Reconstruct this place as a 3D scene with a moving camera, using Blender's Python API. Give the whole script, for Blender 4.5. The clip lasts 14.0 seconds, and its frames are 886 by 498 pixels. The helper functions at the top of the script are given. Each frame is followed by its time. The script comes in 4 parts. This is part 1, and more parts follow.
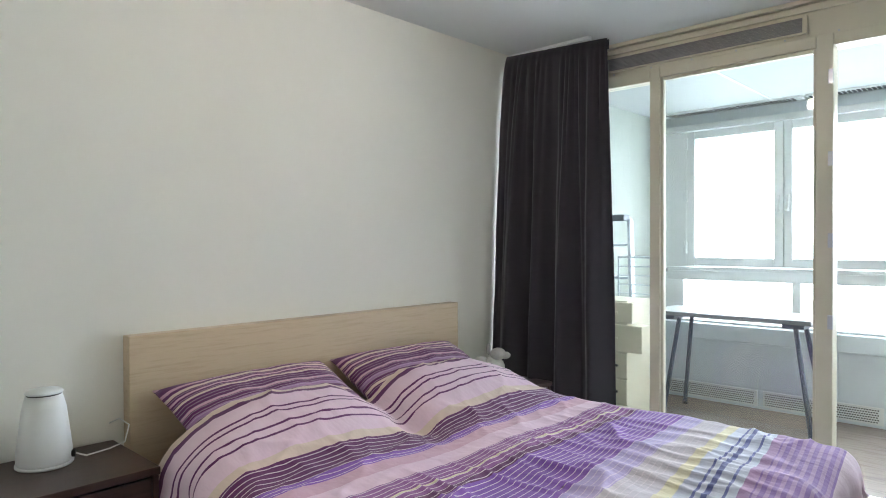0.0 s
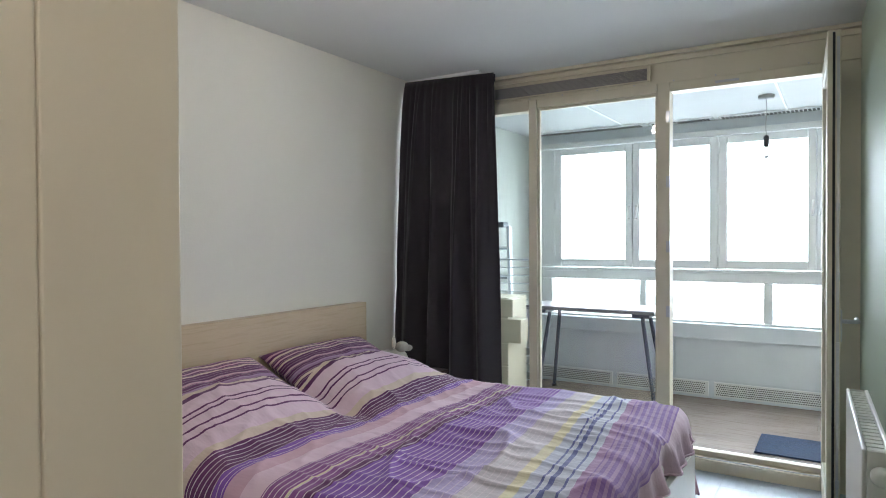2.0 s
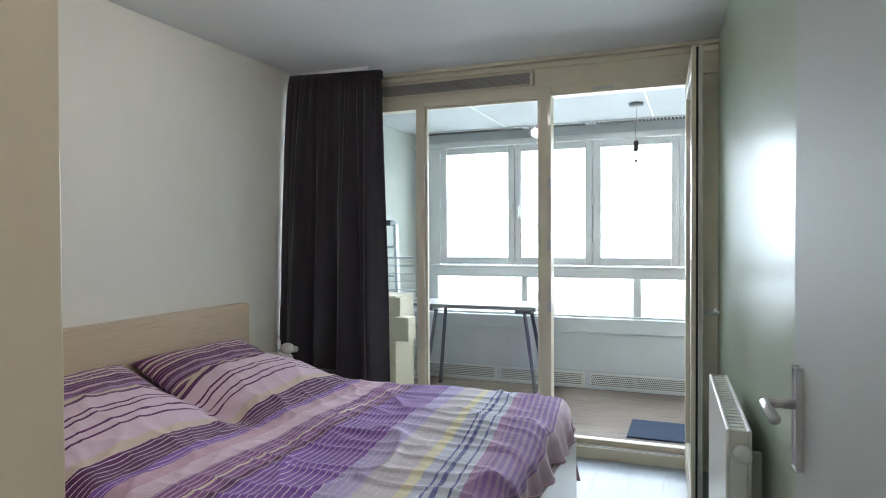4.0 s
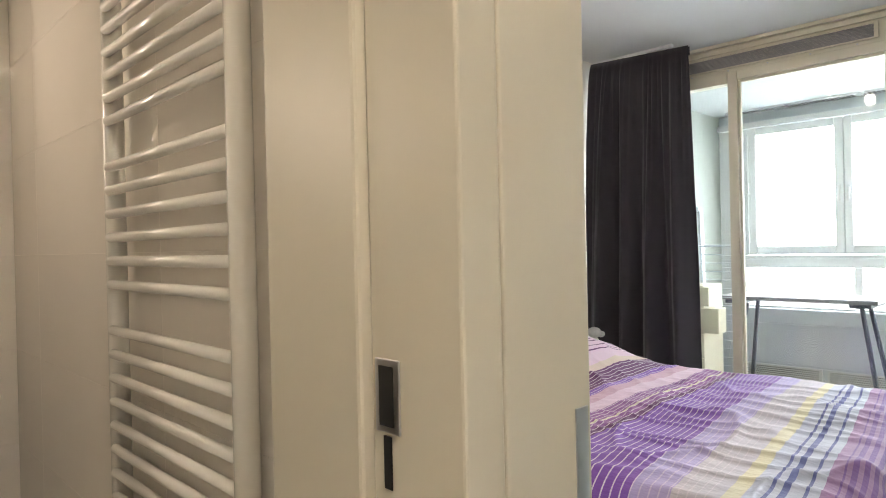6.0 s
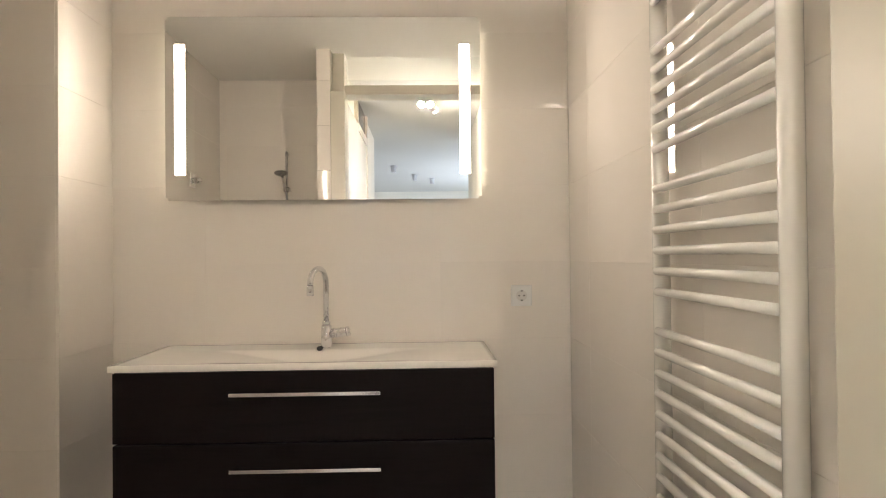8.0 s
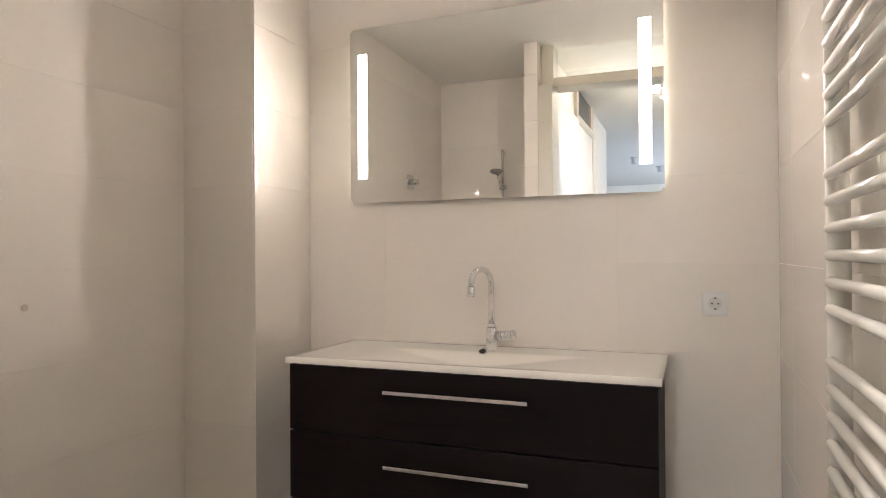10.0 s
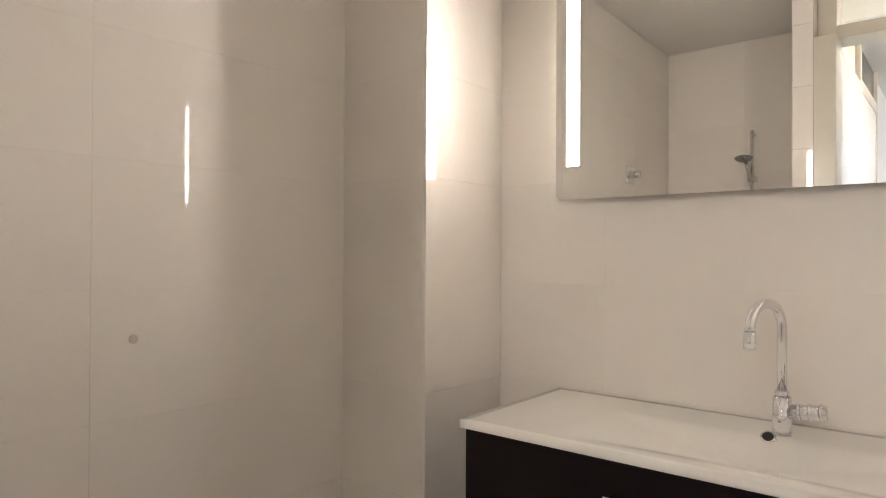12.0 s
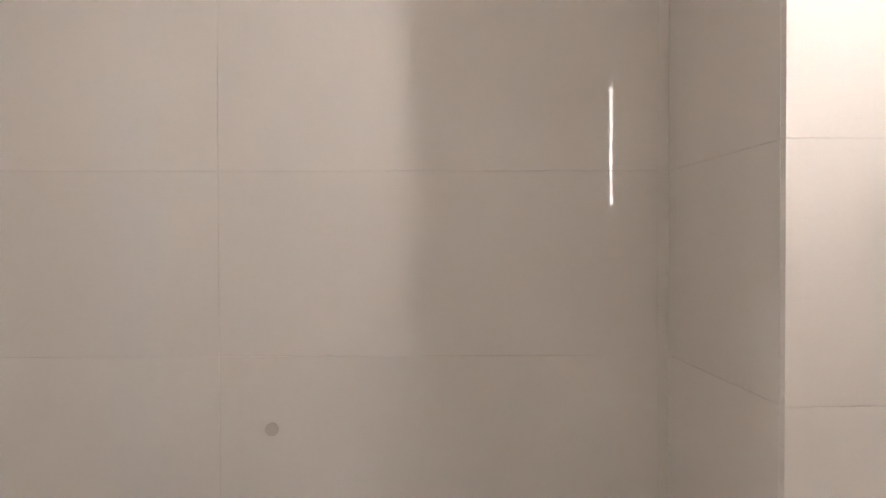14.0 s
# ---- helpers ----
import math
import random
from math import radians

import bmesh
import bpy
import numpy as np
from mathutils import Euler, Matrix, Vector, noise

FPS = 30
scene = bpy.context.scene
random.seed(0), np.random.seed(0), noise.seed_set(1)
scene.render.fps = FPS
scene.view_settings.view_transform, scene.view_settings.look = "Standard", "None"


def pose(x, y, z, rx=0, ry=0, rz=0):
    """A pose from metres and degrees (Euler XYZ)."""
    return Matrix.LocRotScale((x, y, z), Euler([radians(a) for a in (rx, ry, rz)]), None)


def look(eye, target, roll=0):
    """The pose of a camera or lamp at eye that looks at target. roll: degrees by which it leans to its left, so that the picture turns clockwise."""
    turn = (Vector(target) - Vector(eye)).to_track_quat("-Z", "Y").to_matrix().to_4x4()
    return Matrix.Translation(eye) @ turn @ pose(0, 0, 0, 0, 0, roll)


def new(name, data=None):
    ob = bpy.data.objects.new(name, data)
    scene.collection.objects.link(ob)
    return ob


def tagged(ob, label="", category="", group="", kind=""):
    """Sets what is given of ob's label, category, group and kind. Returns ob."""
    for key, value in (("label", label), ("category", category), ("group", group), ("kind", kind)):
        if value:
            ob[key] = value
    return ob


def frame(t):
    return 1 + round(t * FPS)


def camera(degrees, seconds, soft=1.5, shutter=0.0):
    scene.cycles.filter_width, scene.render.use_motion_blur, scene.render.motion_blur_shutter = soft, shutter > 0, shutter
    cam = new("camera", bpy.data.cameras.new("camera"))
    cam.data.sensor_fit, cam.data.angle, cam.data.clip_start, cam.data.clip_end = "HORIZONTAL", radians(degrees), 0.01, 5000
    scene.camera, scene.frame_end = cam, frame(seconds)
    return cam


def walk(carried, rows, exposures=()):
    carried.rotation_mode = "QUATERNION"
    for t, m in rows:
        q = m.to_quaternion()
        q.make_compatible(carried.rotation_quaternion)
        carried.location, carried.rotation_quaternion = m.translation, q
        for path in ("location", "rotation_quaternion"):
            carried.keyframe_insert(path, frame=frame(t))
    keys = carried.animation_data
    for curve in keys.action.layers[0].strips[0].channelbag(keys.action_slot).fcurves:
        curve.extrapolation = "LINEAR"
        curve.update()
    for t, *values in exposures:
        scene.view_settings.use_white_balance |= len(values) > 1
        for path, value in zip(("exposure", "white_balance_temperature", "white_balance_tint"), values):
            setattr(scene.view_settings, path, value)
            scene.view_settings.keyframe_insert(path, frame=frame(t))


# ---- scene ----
cam = camera(69.1, 14.0, soft=1.0)
PATH = [
    (0, (0.362, 0.229, 1.386), (-1.016, 1.679, 1.363), -0.2),
    (0.5, (0.424, 0.045, 1.391), (-0.822, 1.609, 1.376), -0.3),
    (1, (0.427, 0.013, 1.415), (-0.766, 1.618, 1.39), -0.3),
    (1.5, (0.464, -0.212, 1.417), (-0.678, 1.429, 1.402), -0.2),
    (2, (0.485, -0.289, 1.436), (-0.571, 1.409, 1.407), -0.3),
    (2.5, (0.499, -0.283, 1.429), (-0.469, 1.467, 1.4), -0.3),
    (3, (0.513, -0.283, 1.438), (-0.349, 1.522, 1.406), -0.4),
    (5.3, (0.344, -0.328, 1.38), (-0.355, 1.546, 1.344), -0.1),
    (5.5, (0.337, -0.363, 1.349), (-0.548, 1.43, 1.317), -0.2),
    (5.8, (0.263, -0.407, 1.31), (-0.946, 1.186, 1.299), -1.0),
    (6, (0.304, -0.435, 1.312), (-1.123, 0.966, 1.303), -1.3),
    (6.5, (0.301, -0.487, 1.319), (-1.431, 0.513, 1.317), -1.1),
    (7, (0.316, -0.524, 1.329), (-1.581, 0.108, 1.338), -0.9),
    (7.5, (0.345, -0.546, 1.327), (-1.627, -0.214, 1.345), -0.7),
    (8, (0.381, -0.537, 1.335), (-1.618, -0.481, 1.358), -0.6),
    (10.5, (0.122, -0.204, 1.349), (-1.695, -1.04, 1.376), -0.2),
    (11, (0.023, -0.277, 1.348), (-1.741, -1.217, 1.384), -0.0),
    (11.5, (-0.137, -0.445, 1.381), (-1.817, -1.53, 1.393), -0.0),
    (12, (-0.418, -0.581, 1.397), (-1.966, -1.848, 1.414), 0.3),
    (12.5, (-0.737, -0.606, 1.42), (-1.909, -2.226, 1.447), -0.5),
    (13, (-1.02, -0.809, 1.495), (-1.881, -2.613, 1.482), -0.1),
    (13.5, (-1.253, -0.918, 1.495), (-1.777, -2.848, 1.471), -0.0),
    (14, (-1.341, -1.034, 1.497), (-1.418, -3.032, 1.473), -0.1),
]
walk(cam, [(t, look(eye, target, roll)) for t, eye, target, roll in PATH], [(0, 0.4, 6150, 12), (1, 0.17, 6200, 13), (2, 0.02, 6150, 14), (3.2, -0.05, 6150, 13), (5.4, -0.12, 6050, 14), (5.8, 0.42, 6600, 15), (6.5, 0.86, 6500, 14), (8, 1.12, 6150, 15), (10.5, 1.2, 5750, 17), (12, 1.18, 5750, 17), (13, 1.05, 5600, 18), (14, 1.17, 5500, 20)])

# ---- world, sun and lamps ----
world = bpy.data.worlds.new("sky")
scene.world = world
world.use_nodes = True
wn = world.node_tree.nodes
sky = wn.new("ShaderNodeTexSky")
sky.sky_type = "NISHITA"
sky.sun_disc = False
sky.sun_elevation = radians(42)
sky.sun_rotation = radians(150)
sky.dust_density = 3.0
wn["Background"].inputs["Strength"].default_value = 0.15
world.node_tree.links.new(sky.outputs["Color"], wn["Background"].inputs["Color"])

sun = new("sun", bpy.data.lights.new("sun", "SUN"))
sun.data.energy, sun.data.angle, sun.data.color = 2.0, radians(3), (1.0, 0.95, 0.88)
sun.matrix_world = look((6, -10, 12), (0, 0, 0))


def area(name, eye, target, w, h, watts, colour):
    lamp = new(name, bpy.data.lights.new(name, "AREA"))
    lamp.data.shape, lamp.data.size, lamp.data.size_y = "RECTANGLE", w, h
    lamp.data.energy, lamp.data.color = watts, colour
    lamp.matrix_world = look(eye, target)
    return lamp


# daylight in the openings of the loggia and of the living room
area("window_daylight", (-0.3, 5.80, 1.65), (-0.3, 3.0, 1.30), 3.8, 1.5, 165, (0.80, 0.92, 1.0))
area("living_daylight", (6.0, 1.44, 1.5), (6.0, -3.0, 1.2), 3.5, 1.8, 65, (0.80, 0.90, 1.0))

# the two lit bars of the bathroom mirror, whose cover throws most light forward
for y in (-1.461, -0.379):
    bar = area("mirror_bar_light", (-2.0765, y, 1.901), (0, y, 1.901), 0.04, 0.498, 1.45, (1.0, 0.85, 0.66))
    bar.data.spread = radians(120)


# ---- materials ----
def nodes_of(name):
    m = bpy.data.materials.new(name)
    m.use_nodes = True
    nt = m.node_tree
    return m, nt, nt.nodes["Principled BSDF"]


def mapping(nt, scale=(1, 1, 1), rot=(0, 0, 0)):
    tc = nt.nodes.new("ShaderNodeTexCoord")
    mp = nt.nodes.new("ShaderNodeMapping")
    mp.inputs["Scale"].default_value = scale
    mp.inputs["Rotation"].default_value = rot
    nt.links.new(tc.outputs["Object"], mp.inputs["Vector"])
    return mp


def noise_tex(nt, vec, scale, detail=4.0, rough=0.55):
    n = nt.nodes.new("ShaderNodeTexNoise")
    n.inputs["Scale"].default_value, n.inputs["Detail"].default_value = scale, detail
    n.inputs["Roughness"].default_value = rough
    if vec is not None:
        nt.links.new(vec, n.inputs["Vector"])
    return n


def ramp(nt, fac, stops, mode="LINEAR"):
    r = nt.nodes.new("ShaderNodeValToRGB")
    r.color_ramp.interpolation = mode
    e = r.color_ramp.elements
    while len(e) < len(stops):
        e.new(0.5)
    for el, (p, c) in zip(e, stops):
        el.position, el.color = p, (*c, 1)
    nt.links.new(fac, r.inputs["Fac"])
    return r


def mixed(nt, fac, a, b, mode="MIX"):
    m = nt.nodes.new("ShaderNodeMix")
    m.data_type, m.blend_type = "RGBA", mode
    for sock, v in ((m.inputs["Factor"], fac), (m.inputs["A"], a), (m.inputs["B"], b)):
        if hasattr(v, "is_linked"):
            nt.links.new(v, sock)
        elif isinstance(v, tuple):
            sock.default_value = (*v, 1)
        else:
            sock.default_value = v
    return m.outputs["Result"]


def bump(nt, bsdf, height, strength, dist=0.01):
    b = nt.nodes.new("ShaderNodeBump")
    b.inputs["Strength"].default_value, b.inputs["Distance"].default_value = strength, dist
    nt.links.new(height, b.inputs["Height"])
    nt.links.new(b.outputs["Normal"], bsdf.inputs["Normal"])


def plain(name, col, rough=0.5, metal=0.0, var=0.06, scale=3.0, fine=120.0, relief=0.05, coat=0.0):
    """A painted, plastic or metal surface with slow staining and fine grain."""
    m, nt, b = nodes_of(name)
    mp = mapping(nt)
    slow = noise_tex(nt, mp.outputs["Vector"], scale, 5)
    grain = noise_tex(nt, mp.outputs["Vector"], fine, 3)
    lo = tuple(c * (1 - var) for c in col)
    hi = tuple(min(1, c * (1 + var * 0.6)) for c in col)
    c = ramp(nt, slow.outputs["Fac"], [(0.3, lo), (0.7, hi)])
    nt.links.new(c.outputs["Color"], b.inputs["Base Color"])
    r = nt.nodes.new("ShaderNodeMapRange")
    r.inputs["To Min"].default_value, r.inputs["To Max"].default_value = max(0.02, rough * 0.85), min(1, rough * 1.15)
    nt.links.new(slow.outputs["Fac"], r.inputs["Value"])
    nt.links.new(r.outputs["Result"], b.inputs["Roughness"])
    b.inputs["Metallic"].default_value = metal
    b.inputs["Coat Weight"].default_value = coat
    if relief:
        bump(nt, b, grain.outputs["Fac"], relief, 0.004)
    return m


def wood(name, light, dark, rough=0.45, along=(1.0, 14.0, 14.0), scale=3.0):
    m, nt, b = nodes_of(name)
    mp = mapping(nt, along)
    oi = nt.nodes.new("ShaderNodeObjectInfo")
    off = nt.nodes.new("ShaderNodeVectorMath")
    off.operation = "MULTIPLY_ADD"
    nt.links.new(oi.outputs["Random"], off.inputs[0])
    off.inputs[1].default_value = (37, 11, 5)
    nt.links.new(mp.outputs["Vector"], off.inputs[2])
    g = noise_tex(nt, off.outputs["Vector"], scale, 8, 0.65)
    fine = noise_tex(nt, off.outputs["Vector"], scale * 9, 4)
    c = ramp(nt, g.outputs["Fac"], [(0.3, dark), (0.52, light), (0.75, tuple(0.5 * (a + d) for a, d in zip(light, dark)))])
    tone = nt.nodes.new("ShaderNodeMapRange")
    tone.inputs["To Min"].default_value, tone.inputs["To Max"].default_value = 0.9, 1.06
    nt.links.new(oi.outputs["Random"], tone.inputs["Value"])
    hsv = nt.nodes.new("ShaderNodeHueSaturation")
    nt.links.new(c.outputs["Color"], hsv.inputs["Color"])
    nt.links.new(tone.outputs["Result"], hsv.inputs["Value"])
    nt.links.new(hsv.outputs["Color"], b.inputs["Base Color"])
    b.inputs["Roughness"].default_value = rough
    bump(nt, b, fine.outputs["Fac"], 0.12, 0.002)
    return m


def glow(name, col, strength):
    m, nt, b = nodes_of(name)
    b.inputs["Base Color"].default_value = (*col, 1)
    b.inputs["Emission Color"].default_value = (*col, 1)
    b.inputs["Emission Strength"].default_value = strength
    return m


def tile_mat(name, col):
    """Large glazed wall tile: slightly wavy gloss, faint tone shift from tile to tile."""
    m, nt, b = nodes_of(name)
    mp = mapping(nt)
    oi = nt.nodes.new("ShaderNodeObjectInfo")
    slow = noise_tex(nt, mp.outputs["Vector"], 2.2, 4)
    c = ramp(nt, slow.outputs["Fac"], [(0.3, tuple(v * 0.965 for v in col)), (0.7, col)])
    tone = nt.nodes.new("ShaderNodeMapRange")
    tone.inputs["To Min"].default_value, tone.inputs["To Max"].default_value = 0.975, 1.01
    nt.links.new(oi.outputs["Random"], tone.inputs["Value"])
    hsv = nt.nodes.new("ShaderNodeHueSaturation")
    nt.links.new(c.outputs["Color"], hsv.inputs["Color"])
    nt.links.new(tone.outputs["Result"], hsv.inputs["Value"])
    nt.links.new(hsv.outputs["Color"], b.inputs["Base Color"])
    b.inputs["Roughness"].default_value = 0.022
    b.inputs["IOR"].default_value = 1.5
    wave = noise_tex(nt, mp.outputs["Vector"], 5.0, 1)
    bump(nt, b, wave.outputs["Fac"], 0.002, 0.01)
    return m


def glass_mat(name, tint=(1, 1, 1), rough=0.0):
    m, nt, b = nodes_of(name)
    b.inputs["Base Color"].default_value = (*tint, 1)
    b.inputs["Roughness"].default_value = rough
    b.inputs["Transmission Weight"].default_value = 1.0
    b.inputs["IOR"].default_value = 1.45
    return m


WHITE_WALL = plain("painted_plaster_wall", (0.83, 0.80, 0.715), 0.75, var=0.03, scale=1.5, fine=90, relief=0.12)
SATIN_WALL = plain("satin_painted_wall", (0.40, 0.47, 0.35), 0.34, var=0.04, scale=1.2, fine=60, relief=0.03)
# greenish end wall, its tone lowered to offset the window lamp's brightness
LOGGIA_WALL = plain("darkened_loggia_wall", (0.46, 0.49, 0.44), 0.7, var=0.04)
# white panels in a dimmed copy, so the daylight does not bleach them
LOGGIA_CEILING = plain("dimmed_loggia_ceiling", (0.48, 0.50, 0.49), 0.8, var=0.03)
CEILING = plain("ceiling_paint", (0.70, 0.70, 0.67), 0.85, var=0.03, scale=1.2, fine=150, relief=0.15)
CREAM = plain("cream_paint", (0.74, 0.68, 0.53), 0.35, var=0.05, scale=4, fine=60, relief=0.04)
FRAME_PAINT = plain("door_frame_paint", (0.65, 0.61, 0.51), 0.30, var=0.04, scale=3, fine=50, relief=0.03)
DOOR_PAINT = plain("door_leaf_paint", (0.52, 0.54, 0.51), 0.6, var=0.04, scale=2, fine=50, relief=0.03)
for m in (SATIN_WALL, DOOR_PAINT):
    m.node_tree.nodes["Principled BSDF"].inputs["Specular IOR Level"].default_value = 0.3
PVC = plain("white_window_frame", (0.76, 0.78, 0.78), 0.35, var=0.03)
# white panels; the blue cast of the skylight is mixed into their colour
PANEL = plain("skylight_tinted_panel", (0.67, 0.72, 0.76), 0.5, var=0.04)
TILE = tile_mat("glazed_wall_tile", (0.885, 0.835, 0.765))
BATH_CEILING = plain("bath_ceiling_paint", (0.86, 0.84, 0.79), 0.85, var=0.03, scale=1.2, fine=150, relief=0.15)
GROUT = plain("grout", (0.84, 0.79, 0.72), 0.9)
CHROME = plain("chrome", (0.82, 0.82, 0.84), 0.10, 1.0, var=0.02, relief=0)
STEEL = plain("brushed_steel", (0.62, 0.62, 0.64), 0.30, 1.0, var=0.05)
ENAMEL = plain("white_enamel", (0.82, 0.80, 0.74), 0.25, var=0.02, relief=0)
RAD_PAINT = plain("radiator_enamel", (0.78, 0.77, 0.72), 0.3, var=0.02, relief=0)
CERAMIC = plain("white_ceramic", (0.84, 0.82, 0.76), 0.12, var=0.02, relief=0)
DARK_FRONT = wood("black_brown_wood", (0.009, 0.0055, 0.006), (0.0045, 0.003, 0.0032), 0.5, (1, 1, 12), 3)
DARK_FRONT.node_tree.nodes["Principled BSDF"].inputs["Specular IOR Level"].default_value = 0.15
DARK_WOOD = wood("dark_brown_wood", (0.060, 0.030, 0.024), (0.025, 0.012, 0.010), 0.33, (14, 1, 14), 3)
OAK = wood("pale_oak_veneer", (0.70, 0.55, 0.37), (0.60, 0.45, 0.29), 0.5, (9, 1.0, 18), 4)
LAMINATE = wood("grey_oak_laminate", (0.31, 0.25, 0.21), (0.22, 0.17, 0.14), 0.26, (1.2, 12, 12), 3)
BED_FLOOR = wood("light_grey_laminate", (0.36, 0.41, 0.46), (0.30, 0.34, 0.38), 0.28, (12, 1.2, 12), 3)
BLACK = plain("black_plastic", (0.015, 0.015, 0.016), 0.45)
DARK_STEEL = plain("dark_table_steel", (0.075, 0.09, 0.13), 0.4)
GRILLE = plain("grey_vent_slat", (0.30, 0.28, 0.27), 0.5)
WHITE_PLASTIC = plain("white_plastic", (0.80, 0.80, 0.78), 0.35, relief=0)
MAT_BLUE = plain("blue_doormat", (0.028, 0.05, 0.10), 0.95, var=0.3, scale=40, fine=400, relief=0.6)
MIRROR = plain("silvered_glass", (0.93, 0.94, 0.92), 0.0, 1.0, var=0.0, relief=0)
MIRROR.node_tree.nodes["Principled BSDF"].inputs["Roughness"].default_value = 0.0
for link in list(MIRROR.node_tree.nodes["Principled BSDF"].inputs["Roughness"].links):
    MIRROR.node_tree.links.remove(link)
GLASS = glass_mat("window_glass", (0.96, 0.98, 0.97))
BACK_GLOW = glow("mirror_back_light", (1.0, 0.92, 0.70), 1.2)
BAR_GLOW = glow("light_bar", (1.0, 0.85, 0.66), 12.0)
ROOM_BULB = glow("room_bulb", (1.0, 0.88, 0.74), 115.0)
BULB_GLOW = glow("spot_bulb", (1.0, 0.86, 0.68), 440.0)


# ---- mesh helpers ----
def mesh_of(name, bm, material, smooth=False):
    me = bpy.data.meshes.new(name)
    bmesh.ops.recalc_face_normals(bm, faces=bm.faces)
    bm.to_mesh(me)
    bm.free()
    for mt in material if isinstance(material, (list, tuple)) else [material]:
        me.materials.append(mt)
    if smooth:
        for p in me.polygons:
            p.use_smooth = True
    return me


def part(name, bm, material, parent=None, label="", smooth=False):
    ob = new(name, mesh_of(name, bm, material, smooth))
    if parent is not None:
        ob.parent = parent
        ob.matrix_parent_inverse = parent.matrix_basis.inverted() if parent.parent is None else Matrix()
    if label:
        tagged(ob, label)
    return ob


def thing(name, at, label, category, group="", kind=""):
    ob = new(name)
    ob.empty_display_size = 0.1
    ob.matrix_world = pose(*at)
    ob.matrix_basis = pose(*at)
    return tagged(ob, label, category, group, kind)


def box(x0, x1, y0, y1, z0, z1, bevel=0.0, seg=2, bm=None):
    own = bmesh.new()
    bmesh.ops.create_cube(own, size=1.0)
    for v in own.verts:
        v.co = Vector((x0 + (v.co.x + 0.5) * (x1 - x0), y0 + (v.co.y + 0.5) * (y1 - y0), z0 + (v.co.z + 0.5) * (z1 - z0)))
    if bevel:
        bmesh.ops.bevel(own, geom=own.edges[:], offset=bevel, segments=seg, affect="EDGES", profile=0.5)
    return joined(bm, own)


def joined(bm, own):
    if bm is None:
        return own
    me = bpy.data.meshes.new("tmp")
    own.to_mesh(me)
    own.free()
    bm.from_mesh(me)
    bpy.data.meshes.remove(me)
    return bm


def rod(a, b, r, n=14, r2=None, bm=None, caps=True):
    own = bmesh.new()
    a, b = Vector(a), Vector(b)
    bmesh.ops.create_cone(own, cap_ends=caps, segments=n, radius1=r, radius2=r if r2 is None else r2, depth=(b - a).length)
    bmesh.ops.transform(own, matrix=Matrix.Translation((a + b) / 2) @ (b - a).to_track_quat("Z", "Y").to_matrix().to_4x4(), verts=own.verts)
    return joined(bm, own)


def tube(points, r, n=12, bm=None):
    """A round pipe along a list of points."""
    own = bmesh.new()
    pts = [Vector(p) for p in points]
    rings = []
    side = None
    for i, p in enumerate(pts):
        d = (pts[min(i + 1, len(pts) - 1)] - pts[max(i - 1, 0)]).normalized()
        if side is None:
            side = d.orthogonal().normalized()
        side = (side - d * side.dot(d)).normalized()
        up = d.cross(side)
        rings.append([own.verts.new(p + r * (math.cos(2 * math.pi * k / n) * side + math.sin(2 * math.pi * k / n) * up)) for k in range(n)])
    for a, b in zip(rings, rings[1:]):
        for k in range(n):
            own.faces.new((a[k], a[(k + 1) % n], b[(k + 1) % n], b[k]))
    own.faces.new(rings[0][::-1])
    own.faces.new(rings[-1])
    return joined(bm, own)


def lathe(profile, at, n=32, bm=None):
    """A turned shape from (radius, height) pairs about an upright axis."""
    own = bmesh.new()
    rings = []
    for r, z in profile:
        rings.append([own.verts.new((at[0] + r * math.cos(2 * math.pi * k / n), at[1] + r * math.sin(2 * math.pi * k / n), at[2] + z)) for k in range(n)])
    for a, b in zip(rings, rings[1:]):
        for k in range(n):
            own.faces.new((a[k], a[(k + 1) % n], b[(k + 1) % n], b[k]))
    own.faces.new(rings[0][::-1])
    own.faces.new(rings[-1])
    return joined(bm, own)


def slab(name, x0, x1, y0, y1, z0, z1, material, label, category, bevel=0.0):
    ob = part(name, box(x0, x1, y0, y1, z0, z1, bevel), material)
    return tagged(ob, label, category, kind="structure")


# ---- the large structure ----
XW, XE = -2.19, 0.71          # bedroom: head wall and radiator wall
YS, YW, YF = 0.090, 3.853, 5.717   # bedroom: door wall, window wall, loggia's outer wall
ZC, ZL = 2.58, 2.455          # ceilings of bedroom and loggia
XM, YN, YB = -2.11, 0.025, -2.06  # bathroom: mirror wall, radiator wall, shower wall
ZB, ZBF, ZH = 2.71, 0.14, 2.715  # bathroom ceiling and floor, hall ceiling
ZF = 0.045                    # floor of hall, bedroom and loggia


def stand(ob, dx=0.0, dy=0.0):
    """Sets a thing that was built from height 0 on the finished floor."""
    ob.matrix_basis = pose(dx, dy, ZF) @ ob.matrix_basis
    return ob


slab("wall_loggia_west", XW - 0.2, XW, YW, YF + 0.3, -0.1, 2.7, LOGGIA_WALL, "pale green-grey loggia end wall, its colour darkened against strong daylight", "wall")
slab("wall_west", XW - 0.2, XW, YN, YW, -0.1, 2.7, WHITE_WALL, "off-white painted plaster wall behind the bed", "wall")
east = box(XE, XE + 0.12, YS, YW - 0.046, -0.1, 2.7)
for v in east.verts:   # the wall runs a little out of square
    if v.co.x < XE + 0.01:
        v.co.x = 0.722 if v.co.y < 1 else 0.565
tagged(part("wall_east", east, SATIN_WALL), "pale green satin painted wall with a radiator", "wall", kind="structure")
